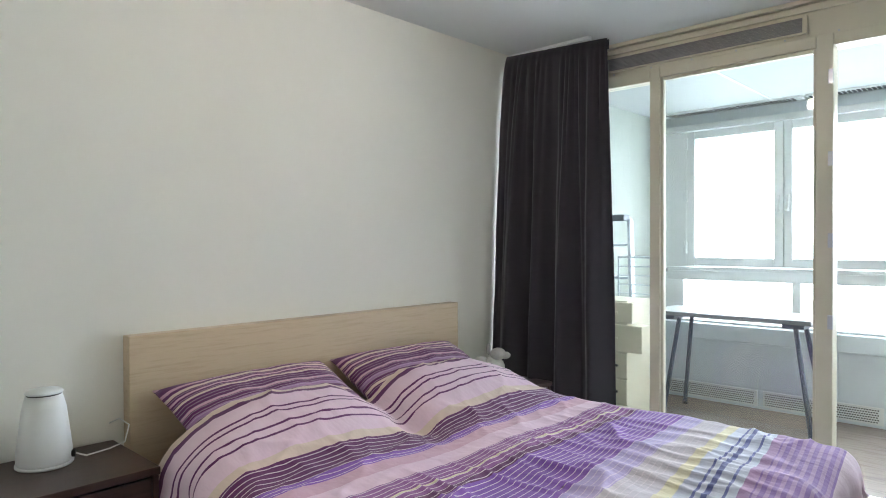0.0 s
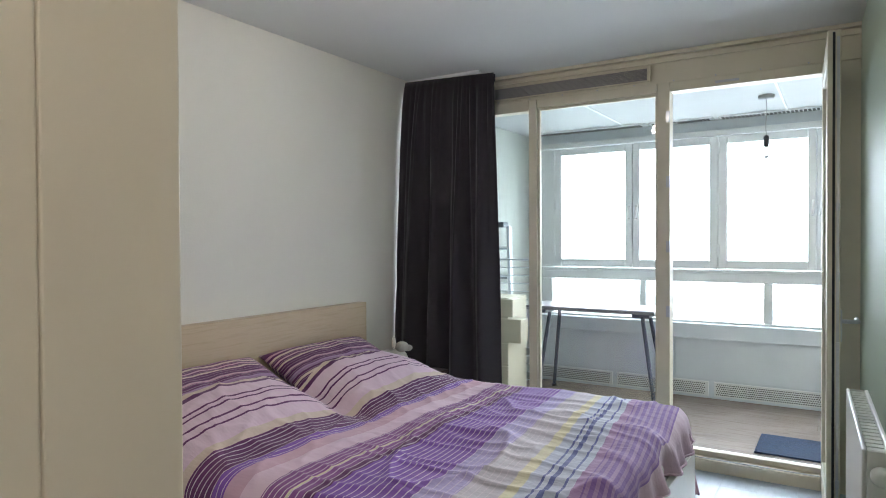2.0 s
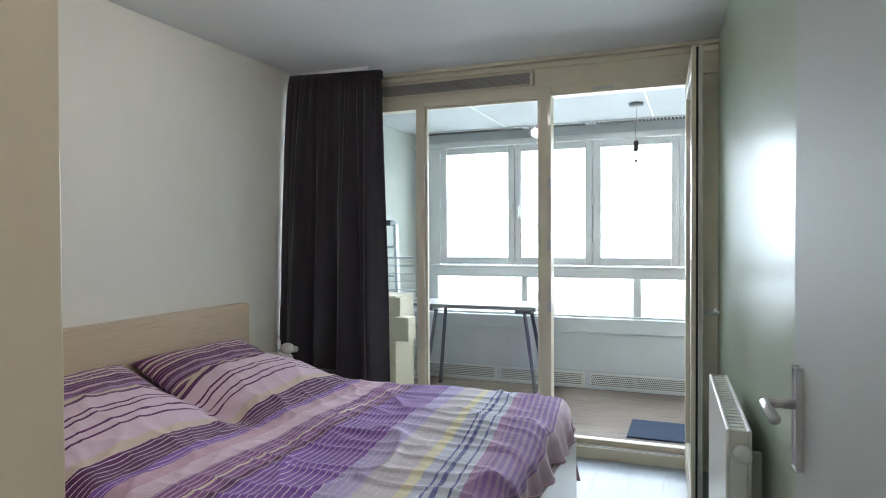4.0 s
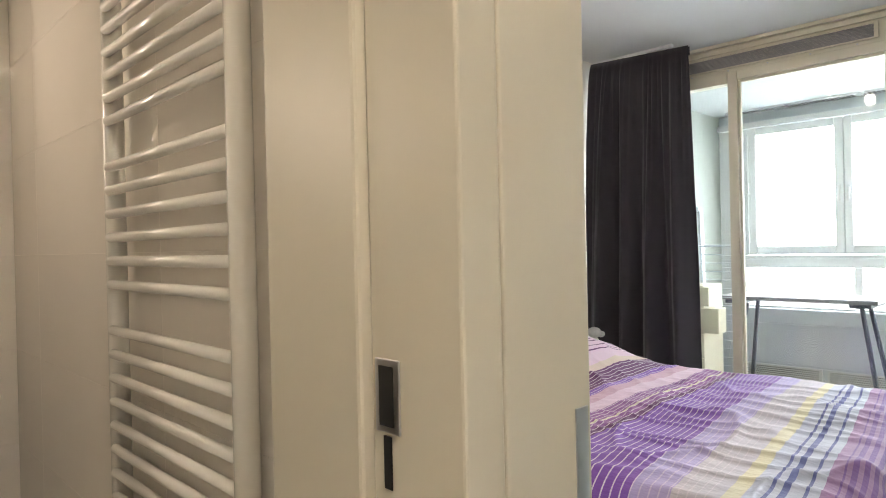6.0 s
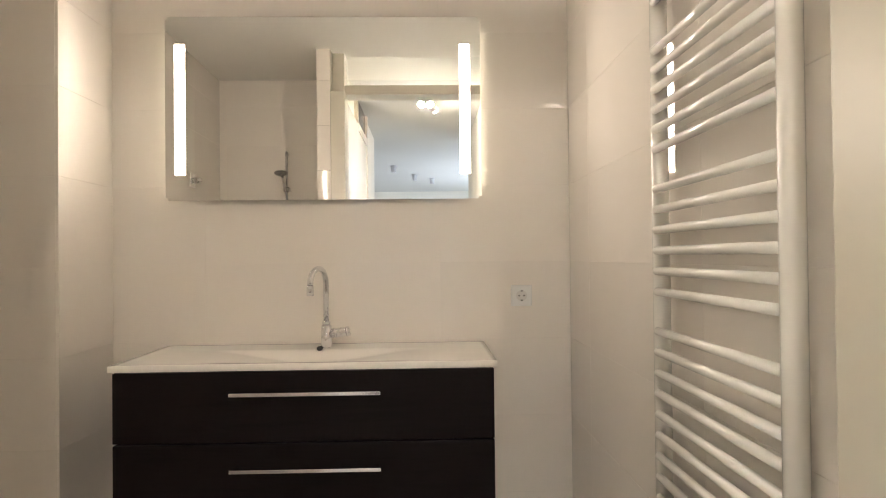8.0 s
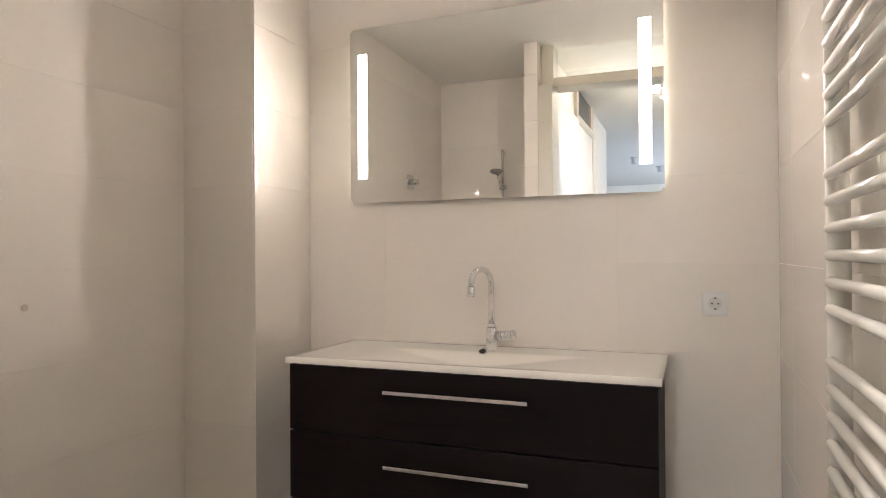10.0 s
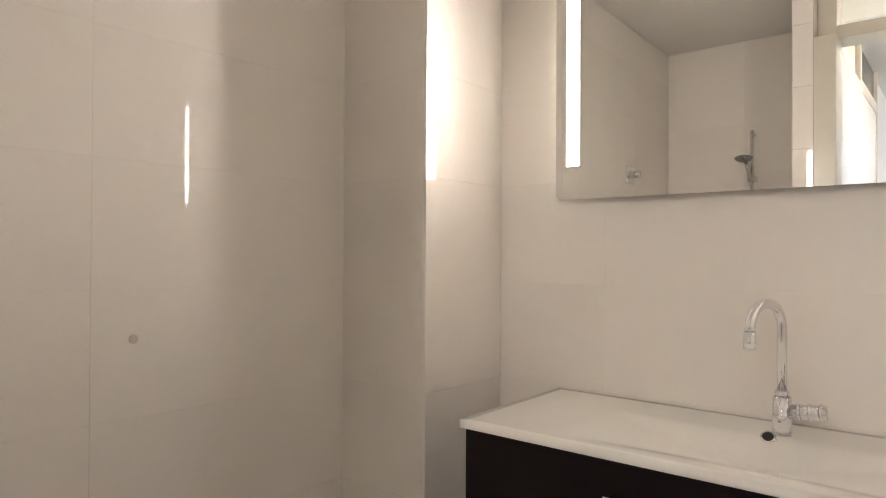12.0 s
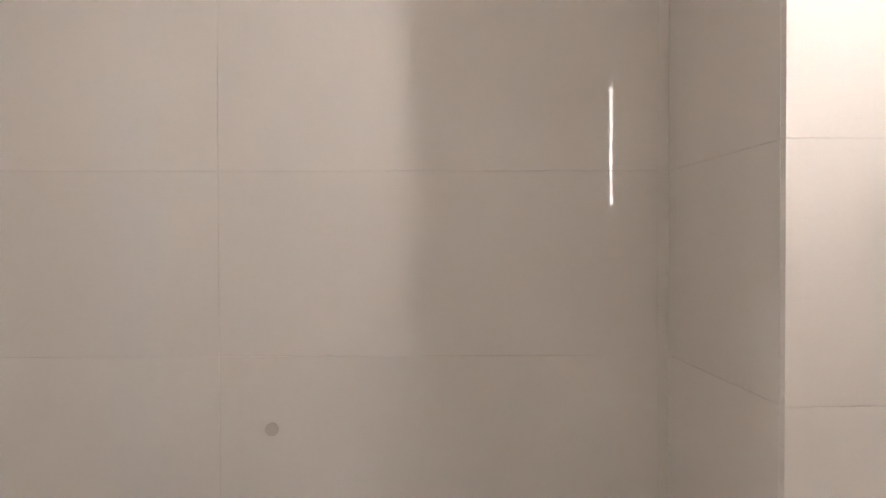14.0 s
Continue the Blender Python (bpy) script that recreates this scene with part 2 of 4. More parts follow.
slab("wall_south", XW, -0.145, YN + 0.03, YS, -0.1, 2.85, WHITE_WALL, "off-white wall between bedroom and bathroom", "wall")
slab("wall_over_door", -0.10, XE + 0.12, -0.02, YS, 2.36, 2.85, WHITE_WALL, "off-white wall above the bedroom door", "wall")
slab("wall_hall_north", XE + 0.12, 3.0, -0.02, YS, -0.1, 2.85, WHITE_WALL, "off-white painted hall wall", "wall")
slab("wall_hall_south", -0.03, 3.0, -1.24, -1.12, -0.1, 2.85, WHITE_WALL, "off-white painted hall wall beside the bathroom door", "wall")
slab("floor_hall", -0.03, 3.0, -1.24, YS, -0.1, ZF, LAMINATE, "grey-brown laminate hall floor", "floor")
slab("ceiling_hall", -0.30, 3.0, -1.24, YS, ZH, ZH + 0.1, CEILING, "white painted hall ceiling", "ceiling")
slab("ceiling_bedroom", XW, XE, YS, YW, ZC, ZC + 0.1, CEILING, "white painted bedroom ceiling", "ceiling")
slab("ceiling_loggia", XW, 1.7, YW, YF + 0.2, ZL, ZL + 0.1, LOGGIA_CEILING, "white panelled loggia ceiling, its colour dimmed against strong daylight", "ceiling")
slab("wall_loggia_east", 1.7, 1.8, YW, YF + 0.2, -0.1, 2.7, WHITE_WALL, "white loggia end wall", "wall")
slab("wall_window_east", XE + 0.12, 1.8, YW - 0.1, YW, -0.1, 2.7, WHITE_WALL, "plain wall beside the balcony door", "wall")

# bathroom shell behind its tiles
slab("wall_bath_mirror", XM - 0.2, XM - 0.001, YB - 0.2, YN + 0.03, -0.1, 2.85, GROUT, "tiled bathroom wall behind the washbasin", "wall")
slab("wall_bath_north", XM - 0.001, -0.30, YN + 0.001, YN + 0.03, -0.1, 2.85, GROUT, "tiled bathroom wall with the towel radiator", "wall")
bath_south = slab("wall_bath_south", XM - 0.001, 0.60, YB - 0.2, YB - 0.001, -0.1, 2.85, GROUT, "tiled bathroom wall opposite the radiator", "wall")
# the far wall stands slightly out of square
bath_south.matrix_basis = pose(-1.73, YB, 0) @ pose(0, 0, 0, 0, 0, -1.3) @ pose(1.73, -YB, 0)
slab("wall_shower_east", 0.461, 0.60, YB - 0.19, -1.24, -0.1, 2.85, GROUT, "tiled shower wall", "wall")
slab("pipe_chase", XM - 0.001, -1.746, YB - 0.001, -1.729, ZBF, ZB, GROUT, "tiled boxed-in pipe chase in the corner", "wall")
slab("floor_bath", XM, 0.46, YB - 0.1, YN, 0.0, ZBF, plain("bath_floor_tile", (0.45, 0.43, 0.40), 0.4), "grey tiled bathroom floor", "floor")
slab("ceiling_bath", XM, 0.461, YB - 0.1, YN, ZB, ZB + 0.1, BATH_CEILING, "white painted bathroom ceiling", "ceiling")
slab("wall_bath_door", -0.2905, -0.03, -1.24, -1.15, -0.1, 2.85, WHITE_WALL, "narrow wall beside the bathroom door", "wall")

# living room beyond the hall
slab("wall_living_south", 3.0, 9.2, -3.6, -3.5, -0.1, 2.85, WHITE_WALL, "white living room wall", "wall")
slab("wall_living_north", 3.0, 9.2, 1.5, 1.6, -0.1, 2.85, WHITE_WALL, "white living room wall", "wall")
slab("wall_living_end", 9.1, 9.2, -3.5, 1.5, -0.1, 2.85, WHITE_WALL, "white living room end wall", "wall")
slab("wall_living_west_a", 2.9, 3.0, -3.5, -1.24, -0.1, 2.85, WHITE_WALL, "white living room wall beside the hall", "wall")
slab("wall_living_west_b", 2.9, 3.0, YS, 1.5, -0.1, 2.85, WHITE_WALL, "white living room wall beside the hall", "wall")
slab("floor_living", 3.0, 9.2, -3.5, 1.5, -0.1, ZF, LAMINATE, "grey-brown laminate living room floor", "floor")
slab("ceiling_living", 3.0, 9.2, -3.5, 1.5, ZH, ZH + 0.1, CEILING, "white living room ceiling", "ceiling")

floor_bed = slab("floor_bedroom", XW, XE, YS - 0.2, YW - 0.06, -0.1, ZF - 0.012, GROUT, "light grey laminate bedroom floor", "floor")
floor_log = slab("floor_loggia", XW, 1.7, YW + 0.06, YF + 0.1, -0.1, ZF - 0.012, GROUT, "grey-brown laminate loggia floor", "floor")

# ---- the glazed wall between bedroom and loggia ----
win = thing("window_1", (0, YW, 0), "cream-painted timber window wall with a fixed pane and door opening", "window", kind="structure")
FT = 0.045


def wbox(name, x0, x1, z0, z1, y0=YW - FT, y1=YW + FT, mat=CREAM, parent=win, label="", bevel=0.004):
    return part(name, box(x0, x1, y0, y1, z0, z1, bevel), mat, parent, label)


wbox("head_panel", XW, XE + 0.12, 2.395, ZC + 0.06, YW - 0.03, YW + 0.06)
wbox("mullion", -1.362, -1.303, 0.0, 2.394)
wbox("mullion", -0.495, -0.42, 0.0, 2.394)
wbox("jamb", XW, XW + 0.07, 0.0, 2.394)
wbox("jamb", 0.385, 0.47, 0.0, 2.394)
wbox("jamb", 0.472, XE + 0.12, 0.0, 2.394, YW - 0.02, YW + 0.05)
wbox("top_rail", XW + 0.07, -1.363, 2.32, 2.394)
wbox("top_rail", -1.302, -0.496, 2.335, 2.394)
wbox("top_rail", -0.419, 0.384, 2.335, 2.394)
wbox("bottom_rail", XW + 0.07, -1.363, 0.0, 0.13)
wbox("bottom_rail", -1.302, -0.496, 0.0, 0.13)
sill = wbox("door_sill", -0.419, 0.384, 0.0, 0.115, YW - 0.07, YW + 0.05)
wbox("sill_step", -0.419, 0.384, 0.116, 0.150, YW - 0.01, YW + 0.05)
part("sill_strip", box(-0.41, 0.38, YW - 0.058, YW - 0.046, 0.116, 0.121, 0.001), STEEL, win, "steel strip")
part("ceiling_rail", box(XW + 0.02, XE, YW - 0.075, YW - 0.035, ZC - 0.022, ZC - 0.001, 0.003), CREAM, win)
part("ceiling_rail_lip", box(XW + 0.02, XE, YW - 0.05, YW - 0.031, ZC - 0.06, ZC - 0.03, 0.004), CREAM, win)
for x0, x1, z0, z1 in ((XW + 0.07, -1.363, 0.131, 2.319), (-1.302, -0.496, 0.131, 2.334)):
    g = part("pane", box(x0 + 0.001, x1 - 0.001, YW - 0.004, YW + 0.004, z0, z1), GLASS, win)
    g.visible_shadow = False
for x0, x1 in ((-1.301, -1.285), (-0.511, -0.497)):
    wbox("glazing_bead", x0, x1, 0.131, 2.334, YW - 0.03, YW - 0.006)
wbox("glazing_bead", -1.284, -0.512, 2.316, 2.334, YW - 0.03, YW - 0.006)
for z in (2.15, 1.75, 1.35, 0.95):
    part("keep", box(-0.442, -0.419, YW - 0.050, YW - 0.044, z, z + 0.07, 0.002), STEEL, win, "steel lock keep")
part("latch_plate", box(-0.16, -0.03, YW - 0.050, YW - 0.0455, 2.353, 2.367, 0.002), STEEL, win, "steel latch plate")
for i in range(9):
    x = -1.6 + i * 0.24
    if x < 0.40:
        part("screw", rod((x, YW - 0.0305, 2.404), (x, YW - 0.034, 2.404), 0.005, 8), STEEL, win)

# ventilation grille above the fixed pane
vent = thing("window_vent", (-1.10, YW - 0.03, 2.47), "grey slotted window ventilator in the head panel", "vent")
part("casing", box(-1.90, -0.535, YW - 0.052, YW - 0.0315, 2.415, 2.502, 0.004), CREAM, vent)
for i in range(9):
    z = 2.424 + i * 0.0080
    part("slat", box(-1.89, -0.555, YW - 0.060, YW - 0.0525, z, z + 0.0055), GRILLE, vent)
part("end_cap", box(-0.553, -0.532, YW - 0.064, YW - 0.0525, 2.413, 2.504, 0.002), CREAM, vent)

# open balcony door, hinged on the right-hand jamb and swung into the bedroom
DX = 0.411
door = thing("balcony_door", (DX, YW - 0.05, 0), "cream-painted glazed balcony door standing wide open", "door")
DL = 0.84


def dbox(name, y0, y1, z0, z1, mat=CREAM, x0=-0.026, x1=0.026, bevel=0.004):
    return part(name, box(DX + x0, DX + x1, YW - 0.05 - y1, YW - 0.05 - y0, z0, z1, bevel), mat, door)


dbox("stile", 0.0, 0.095, 0.07, 2.33)
dbox("stile", DL - 0.095, DL, 0.07, 2.33)
dbox("top_rail", 0.0955, DL - 0.0955, 2.225, 2.33)
dbox("bottom_rail", 0.0955, DL - 0.0955, 0.07, 0.23)
g = dbox("pane", 0.096, DL - 0.096, 0.231, 2.224, GLASS, -0.004, 0.004, 0)
g.visible_shadow = False
dbox("weather_strip", DL + 0.0005, DL + 0.004, 0.08, 2.32, BLACK, -0.006, 0.004, 0)
dbox("lock_bar", DL + 0.0005, DL + 0.0035, 0.10, 2.30, STEEL, 0.010, 0.020, 0)
for z in (0.35, 0.95, 1.25, 1.55, 1.95):
    dbox("lock_bolt", DL + 0.0036, DL + 0.010, z, z + 0.035, STEEL, 0.008, 0.022, 0.002)
h = dbox("handle_plate", DL - 0.065, DL - 0.035, 0.98, 1.12, STEEL, 0.0265, 0.034, 0.003)
part("lever", tube([(DX + 0.034, YW - 0.05 - DL + 0.05, 1.07), (DX + 0.085, YW - 0.05 - DL + 0.05, 1.07), (DX + 0.095, YW - 0.05 - DL + 0.06, 1.07), (DX + 0.095, YW - 0.05 - DL + 0.17, 1.07)], 0.009), STEEL, door, "steel lever handle", True)
door.matrix_basis = door.matrix_basis @ pose(0, 0, 0, 0, 0, 2.7)

# ---- loggia: outer wall with its windows ----
slab("wall_loggia_parapet", XW, 1.7, YF, YF + 0.14, -0.1, 0.55, PANEL, "white panelled parapet under the loggia windows", "wall")
slab("wall_loggia_head", XW, 1.7, YF - 0.02, YF + 0.14, 2.316, 2.6, PANEL, "white panel above the loggia windows", "wall")
slab("loggia_ledge", XW, 1.7, YF - 0.10, YF - 0.001, 0.565, 0.695, PANEL, "white boxed ledge along the parapet", "ledge", 0.006)
band = thing("window_2", (0, YF, 0.65), "white window band of low fixed panes", "window", kind="structure")


def fbox(name, x0, x1, z0, z1, y0=YF - 0.02, y1=YF + 0.06, mat=PVC, parent=band, bevel=0.004):
    return part(name, box(x0, x1, y0, y1, z0, z1, bevel), mat, parent)


fbox("bottom_rail", XW, 1.7, 0.6955, 0.713)
fbox("top_rail", XW, 1.7, 1.052, 1.132)
for x0, x1 in ((XW, -1.964), (-1.107, -1.05), (-0.078, -0.012), (0.93, 0.98)):
    fbox("mullion", x0, x1, 0.7135, 1.0515)
for x0, x1 in ((-1.964, -1.107), (-1.05, -0.078), (-0.012, 0.93), (0.98, 1.7)):
    g = fbox("pane", x0 + 0.001, x1 - 0.001, 0.714, 1.051, YF + 0.02, YF + 0.028, GLASS, band, 0)
    g.visible_shadow = False
upper = thing("window_3", (0, YF, 1.1), "white frame holding the four loggia casements", "window", kind="structure")
fbox("sill_rail", XW, 1.7, 1.1325, 1.165, YF - 0.045, YF + 0.06, PVC, upper)
fbox("head_rail", XW, 1.7, 2.316, 2.365, YF - 0.075, YF - 0.021, PVC, upper)
for x0, x1 in ((XW, -1.935), (1.13, 1.7)):
    fbox("side_post", x0, x1, 1.1655, 2.3155, parent=upper)
for x in (-1.162, -0.430, 0.305):
    fbox("mullion", x - 0.010, x + 0.010, 1.1655, 2.3155, YF - 0.0, YF + 0.06, parent=upper)


def casement(x0, x1, p0, p1, hinge_left):
    """A sash from x0 to x1 around a pane from p0 to p1."""
    c = thing("casement_window", (x0, YF, 1.166), "white framed casement window with a closed clear pane", "window", "loggia casements")
    for nm, a, b, z0, z1 in (("stile", x0, p0, 1.17, 2.312), ("stile", p1, x1, 1.17, 2.312), ("bottom_rail", p0 + .0005, p1 - .0005, 1.17, 1.244), ("top_rail", p0 + .0005, p1 - .0005, 2.246, 2.312)):
        part(nm, box(a, b, YF - 0.05, YF - 0.001, z0, z1, 0.006), PVC, c)
    g = part("pane", box(p0, p1, YF - 0.03, YF - 0.022, 1.2445, 2.2455), GLASS, c)
    g.visible_shadow = False
    hx = x0 if hinge_left else x1
    for z in (1.28, 1.72, 2.16):
        part("hinge", rod((hx, YF - 0.058, z), (hx, YF - 0.058, z + 0.10), 0.012, 10), PVC, c)
    kx = (x1 + p1) / 2 if hinge_left else (x0 + p0) / 2
    part("handle", tube([(kx, YF - 0.052, 1.62), (kx, YF - 0.085, 1.62), (kx + 0.004, YF - 0.09, 1.64), (kx + 0.012, YF - 0.09, 1.74)], 0.010), WHITE_PLASTIC, c, "white handle", True)


casement(-1.925, -1.165, -1.855, -1.231, True)
casement(-1.159, -0.433, -1.100, -0.500, False)
casement(-0.427, 0.302, -0.358, 0.244, True)
casement(0.308, 1.12, 0.358, 1.045, False)

# parapet panels and convector grilles
for x0, x1 in ((XW + 0.01, -0.79), (-0.785, 0.62), (0.625, 1.69)):
    p = part("parapet_panel", box(x0, x1, YF - 0.055, YF - 0.0405, 0.205, 0.560, 0.003), PANEL)
    tagged(p, "white painted sheet panel above the convector", "panel", "parapet panels")
slab("convector_box", XW, 1.7, YF - 0.04, YF - 0.001, 0.0, 0.5645, PANEL, "white boxed convector along the parapet", "convector")
GR = [(-2.10, -1.35), (-1.31, -0.505), (-0.46, 0.40), (0.445, 1.30)]
for x0, x1 in GR:
    gv = thing("convector_grille", (x0, YF - 0.045, 0.06), "white perforated convector grille near the floor", "grille", "convector grilles")
    part("plate", box(x0, x1, YF - 0.050, YF - 0.0405, 0.065, 0.190, 0.002), PVC, gv)
    bm = bmesh.new()
    nx = int((x1 - x0 - 0.03) / 0.0165)
    for r in range(6):
        for k in range(nx):
            x = x0 + 0.02 + k * 0.0165 + (0.008 if r % 2 else 0)
            z = 0.084 + r * 0.0172
            vs = [bm.verts.new((x + 0.0064 * math.cos(a), YF - 0.0525, z + 0.0050 * math.sin(a))) for a in [j * math.pi / 3 for j in range(6)]]
            bm.faces.new(vs)
    part("hole", bm, BLACK, gv, "dark perforations")

# slot grilles in the loggia ceiling
for x0, x1 in ((-2.05, -1.0), (-0.97, -0.45), (-0.40, 0.55), (0.60, 1.6)):
    cg = thing("ceiling_grille", (x0, 5.55, ZL), "grey slot grille in the loggia ceiling", "grille", "ceiling grilles")
    part("frame", box(x0, x1, 5.49, 5.60, ZL - 0.012, ZL - 0.001, 0.002), PVC, cg)
    for k in range(int((x1 - x0 - 0.03) / 0.03)):
        part("slot", box(x0 + 0.02 + k * 0.03, x0 + 0.04 + k * 0.03, 5.50, 5.59, ZL - 0.016, ZL - 0.0125), BLACK, cg)
for x in (-1.2, 0.1, 1.4):
    tagged(part("ceiling_joint", box(x, x + 0.012, YW + 0.07, 5.48, ZL - 0.006, ZL - 0.0005), PVC), "white cover strip on the loggia ceiling", "trim", kind="structure")

# short light strips in the loggia ceiling, near the glazed wall
STRIP = glow("lit_strip_cover", (0.95, 0.98, 1.0), 1.6)
for x0, x1 in ((-1.33, -0.83), (-0.74, -0.30), (-0.21, 0.25)):
    ls = thing("ceiling_strip_light", (x0, 4.30, ZL), "white flush strip light in the loggia ceiling", "ceiling light", "loggia strip lights")
    part("tray", box(x0 - 0.008, x1 + 0.008, 4.248, 4.352, ZL - 0.008, ZL - 0.0005, 0.002), PVC, ls)
    part("cover", box(x0, x1, 4.256, 4.344, ZL - 0.012, ZL - 0.0085, 0.001), STRIP, ls, "bright diffuser")

# ---- ground far below ----
ground = slab("ground", -600, 600, 6, 900, -18.2, -18.0, plain("pale_ground", (0.30, 0.33, 0.27), 0.9, var=0.3, scale=0.05), "hazy ground far below the windows", "ground")
# self-lit far board: daylight haze and blurred trees painted into its emission
hz_m, nt, b = nodes_of("painted_bright_haze")
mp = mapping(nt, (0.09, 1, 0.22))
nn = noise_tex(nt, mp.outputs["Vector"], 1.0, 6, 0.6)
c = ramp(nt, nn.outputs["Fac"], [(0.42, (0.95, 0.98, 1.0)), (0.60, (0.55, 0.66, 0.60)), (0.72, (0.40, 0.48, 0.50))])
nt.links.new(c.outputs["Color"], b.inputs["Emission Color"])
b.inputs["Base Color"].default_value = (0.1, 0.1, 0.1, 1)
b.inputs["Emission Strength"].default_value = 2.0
ov = glow("overcast_sky", (0.90, 0.96, 1.0), 6.0)
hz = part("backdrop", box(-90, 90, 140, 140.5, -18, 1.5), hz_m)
sk = part("backdrop", box(-260, 260, 150, 150.5, 0.5, 130), ov)
tagged(sk, "bright overcast sky", "sky", kind="structure")
tagged(hz, "glowing backdrop painted with pale sunlit haze, trees and roofs", "backdrop", kind="structure")
# ---- corner post between the two door frames ----
frame_b = thing("door_frame_bathroom", (-0.1, -0.6, ZBF), "cream-painted bathroom door frame with glazed transom", "door frame", kind="structure")
part("stop_jamb", box(-0.305, -0.150, -0.095, YN + 0.029, 0.0, 2.43, 0.004), FRAME_PAINT, frame_b)
part("rebate_jamb", box(-0.1495, -0.036, -0.082, -0.0347, 0.0, 2.43, 0.003), FRAME_PAINT, frame_b)
part("stop_jamb", box(-0.305, -0.150, -1.149, -1.055, 0.0, 2.43, 0.004), FRAME_PAINT, frame_b)
part("rebate_jamb", box(-0.1495, -0.030, -1.149, -1.068, 0.0, 2.43, 0.003), FRAME_PAINT, frame_b)
part("transom_bar", box(-0.20, -0.030, -1.067, -0.096, 2.432, 2.495, 0.003), FRAME_PAINT, frame_b)
part("head", box(-0.20, -0.030, -1.149, YN, 2.735, 2.80, 0.003), FRAME_PAINT, frame_b)
part("transom_post", box(-0.20, -0.030, -1.149, -1.068, 2.431, 2.734, 0.003), FRAME_PAINT, frame_b)
part("transom_post", box(-0.20, -0.030, -0.0955, YN, 2.431, 2.734, 0.003), FRAME_PAINT, frame_b)
g = part("transom_pane", box(-0.11, -0.104, -1.067, -0.096, 2.4955, 2.7345), GLASS, frame_b)
g.visible_shadow = False
sp = part("strike_plate", box(-0.142, -0.110, -0.0845, -0.0822, 1.152, 1.216, 0.0008), STEEL, frame_b, "steel strike plate")
part("latch_cup", box(-0.136, -0.117, -0.0852, -0.0846, 1.158, 1.210), BLACK, frame_b, "dark latch recess")
part("bolt_slot", box(-0.133, -0.123, -0.0834, -0.0822, 1.103, 1.149), BLACK, frame_b, "dark bolt slot")

frame_a = thing("door_frame_bedroom", (0.0, 0.05, 0), "cream-painted bedroom door frame", "door frame", kind="structure")
part("corner_post", box(-0.0999, -0.0345, -0.0345, 0.0885, 0.0, 2.36, 0.002), FRAME_PAINT, frame_a)
part("jamb", box(XE - 0.02, XE + 0.119, -0.02, YS + 0.01, 0.0, 2.359, 0.004), FRAME_PAINT, frame_a)
part("head", box(-0.045, XE - 0.021, -0.01, YS, 2.30, 2.359, 0.004), FRAME_PAINT, frame_a)
part("strike_plate", box(-0.0343, -0.0330, 0.062, 0.082, 0.99, 1.16, 0.0008), STEEL, frame_a, "steel strike plate")


# ---- room doors ----
def lever_set(parent, x, y, z, side, along, key=False):
    """A back plate with a lever on the face that looks along side * x; the lever points along y."""
    pl = part("handle_plate", box(x, x + side * 0.009, y - 0.018, y + 0.018, z - 0.118, z + 0.066, 0.003), STEEL, parent, "brushed steel plate")
    x1 = x + side * 0.009
    part("lever", tube([(x1, y, z), (x1 + side * 0.045, y, z), (x1 + side * 0.053, y + along * 0.008, z), (x1 + side * 0.055, y + along * 0.12, z)], 0.0095), STEEL, pl, "steel lever", True)
    for dz in (0.057, -0.109):
        part("screw", rod((x1 - side * 0.001, y, z + dz), (x1 + side * 0.0015, y, z + dz), 0.004, 8), STEEL, pl)


bd = thing("door_1", (0.690, 0.13, 0), "pale grey painted bedroom door standing wide open", "door", kind="structure")
part("leaf", box(0.690, 0.728, 0.13, 1.105, 0.01, 2.295, 0.003), DOOR_PAINT, bd)
lever_set(bd, 0.6895, 1.045, 1.125, -1, -1)
bd.matrix_basis = bd.matrix_basis @ pose(0, 0, 0, 0, 0, 4.0)

wd = thing("door_2", (-0.03, -1.09, ZBF), "white painted bathroom door folded back against the hall wall", "door", kind="structure")
part("leaf", box(-0.025, 0.80, -1.112, -1.072, 0.015, 2.425, 0.003), ENAMEL, wd)

# ---- bathroom tiles ----
TW, TH, JT = 0.90, 0.297, 0.0009


def tile_mesh(w, hgt, t=0.010):
    bm = bmesh.new()
    bmesh.ops.create_cube(bm, size=1.0)
    for v in bm.verts:
        v.co = Vector((v.co.x * w, v.co.y * t, v.co.z * hgt))
    bmesh.ops.bevel(bm, geom=[e for e in bm.edges if all(v.co.y < 0 for v in e.verts)], offset=0.0004, segments=1, affect="EDGES")
    return mesh_of("tile", bm, TILE)


tile_cache = {}


def tiled(parent, origin, turn, length, z0, z1, first):
    """Tiles on a wall face that starts at origin and runs along its local x; -y faces the room."""
    base = Matrix.Translation(origin) @ Matrix.Rotation(radians(turn), 4, "Z")
    z = 1.313 - 5 * TH
    while z < z1:
        a, b = max(z, z0), min(z + TH, z1)
        u = first - TW
        while u < length and b - a > 0.01:
            p, q = max(u, 0.0), min(u + TW, length)
            if q - p > 0.01:
                size = (round(q - p - JT, 4), round(b - a - JT, 4))
                if size not in tile_cache:
                    tile_cache[size] = tile_mesh(*size)
                t = new("tile", tile_cache[size])
                t.parent = parent
                t.matrix_basis = base @ Matrix.Translation(((p + q) / 2, 0.005, (a + b) / 2))
            u += TW
        z += TH


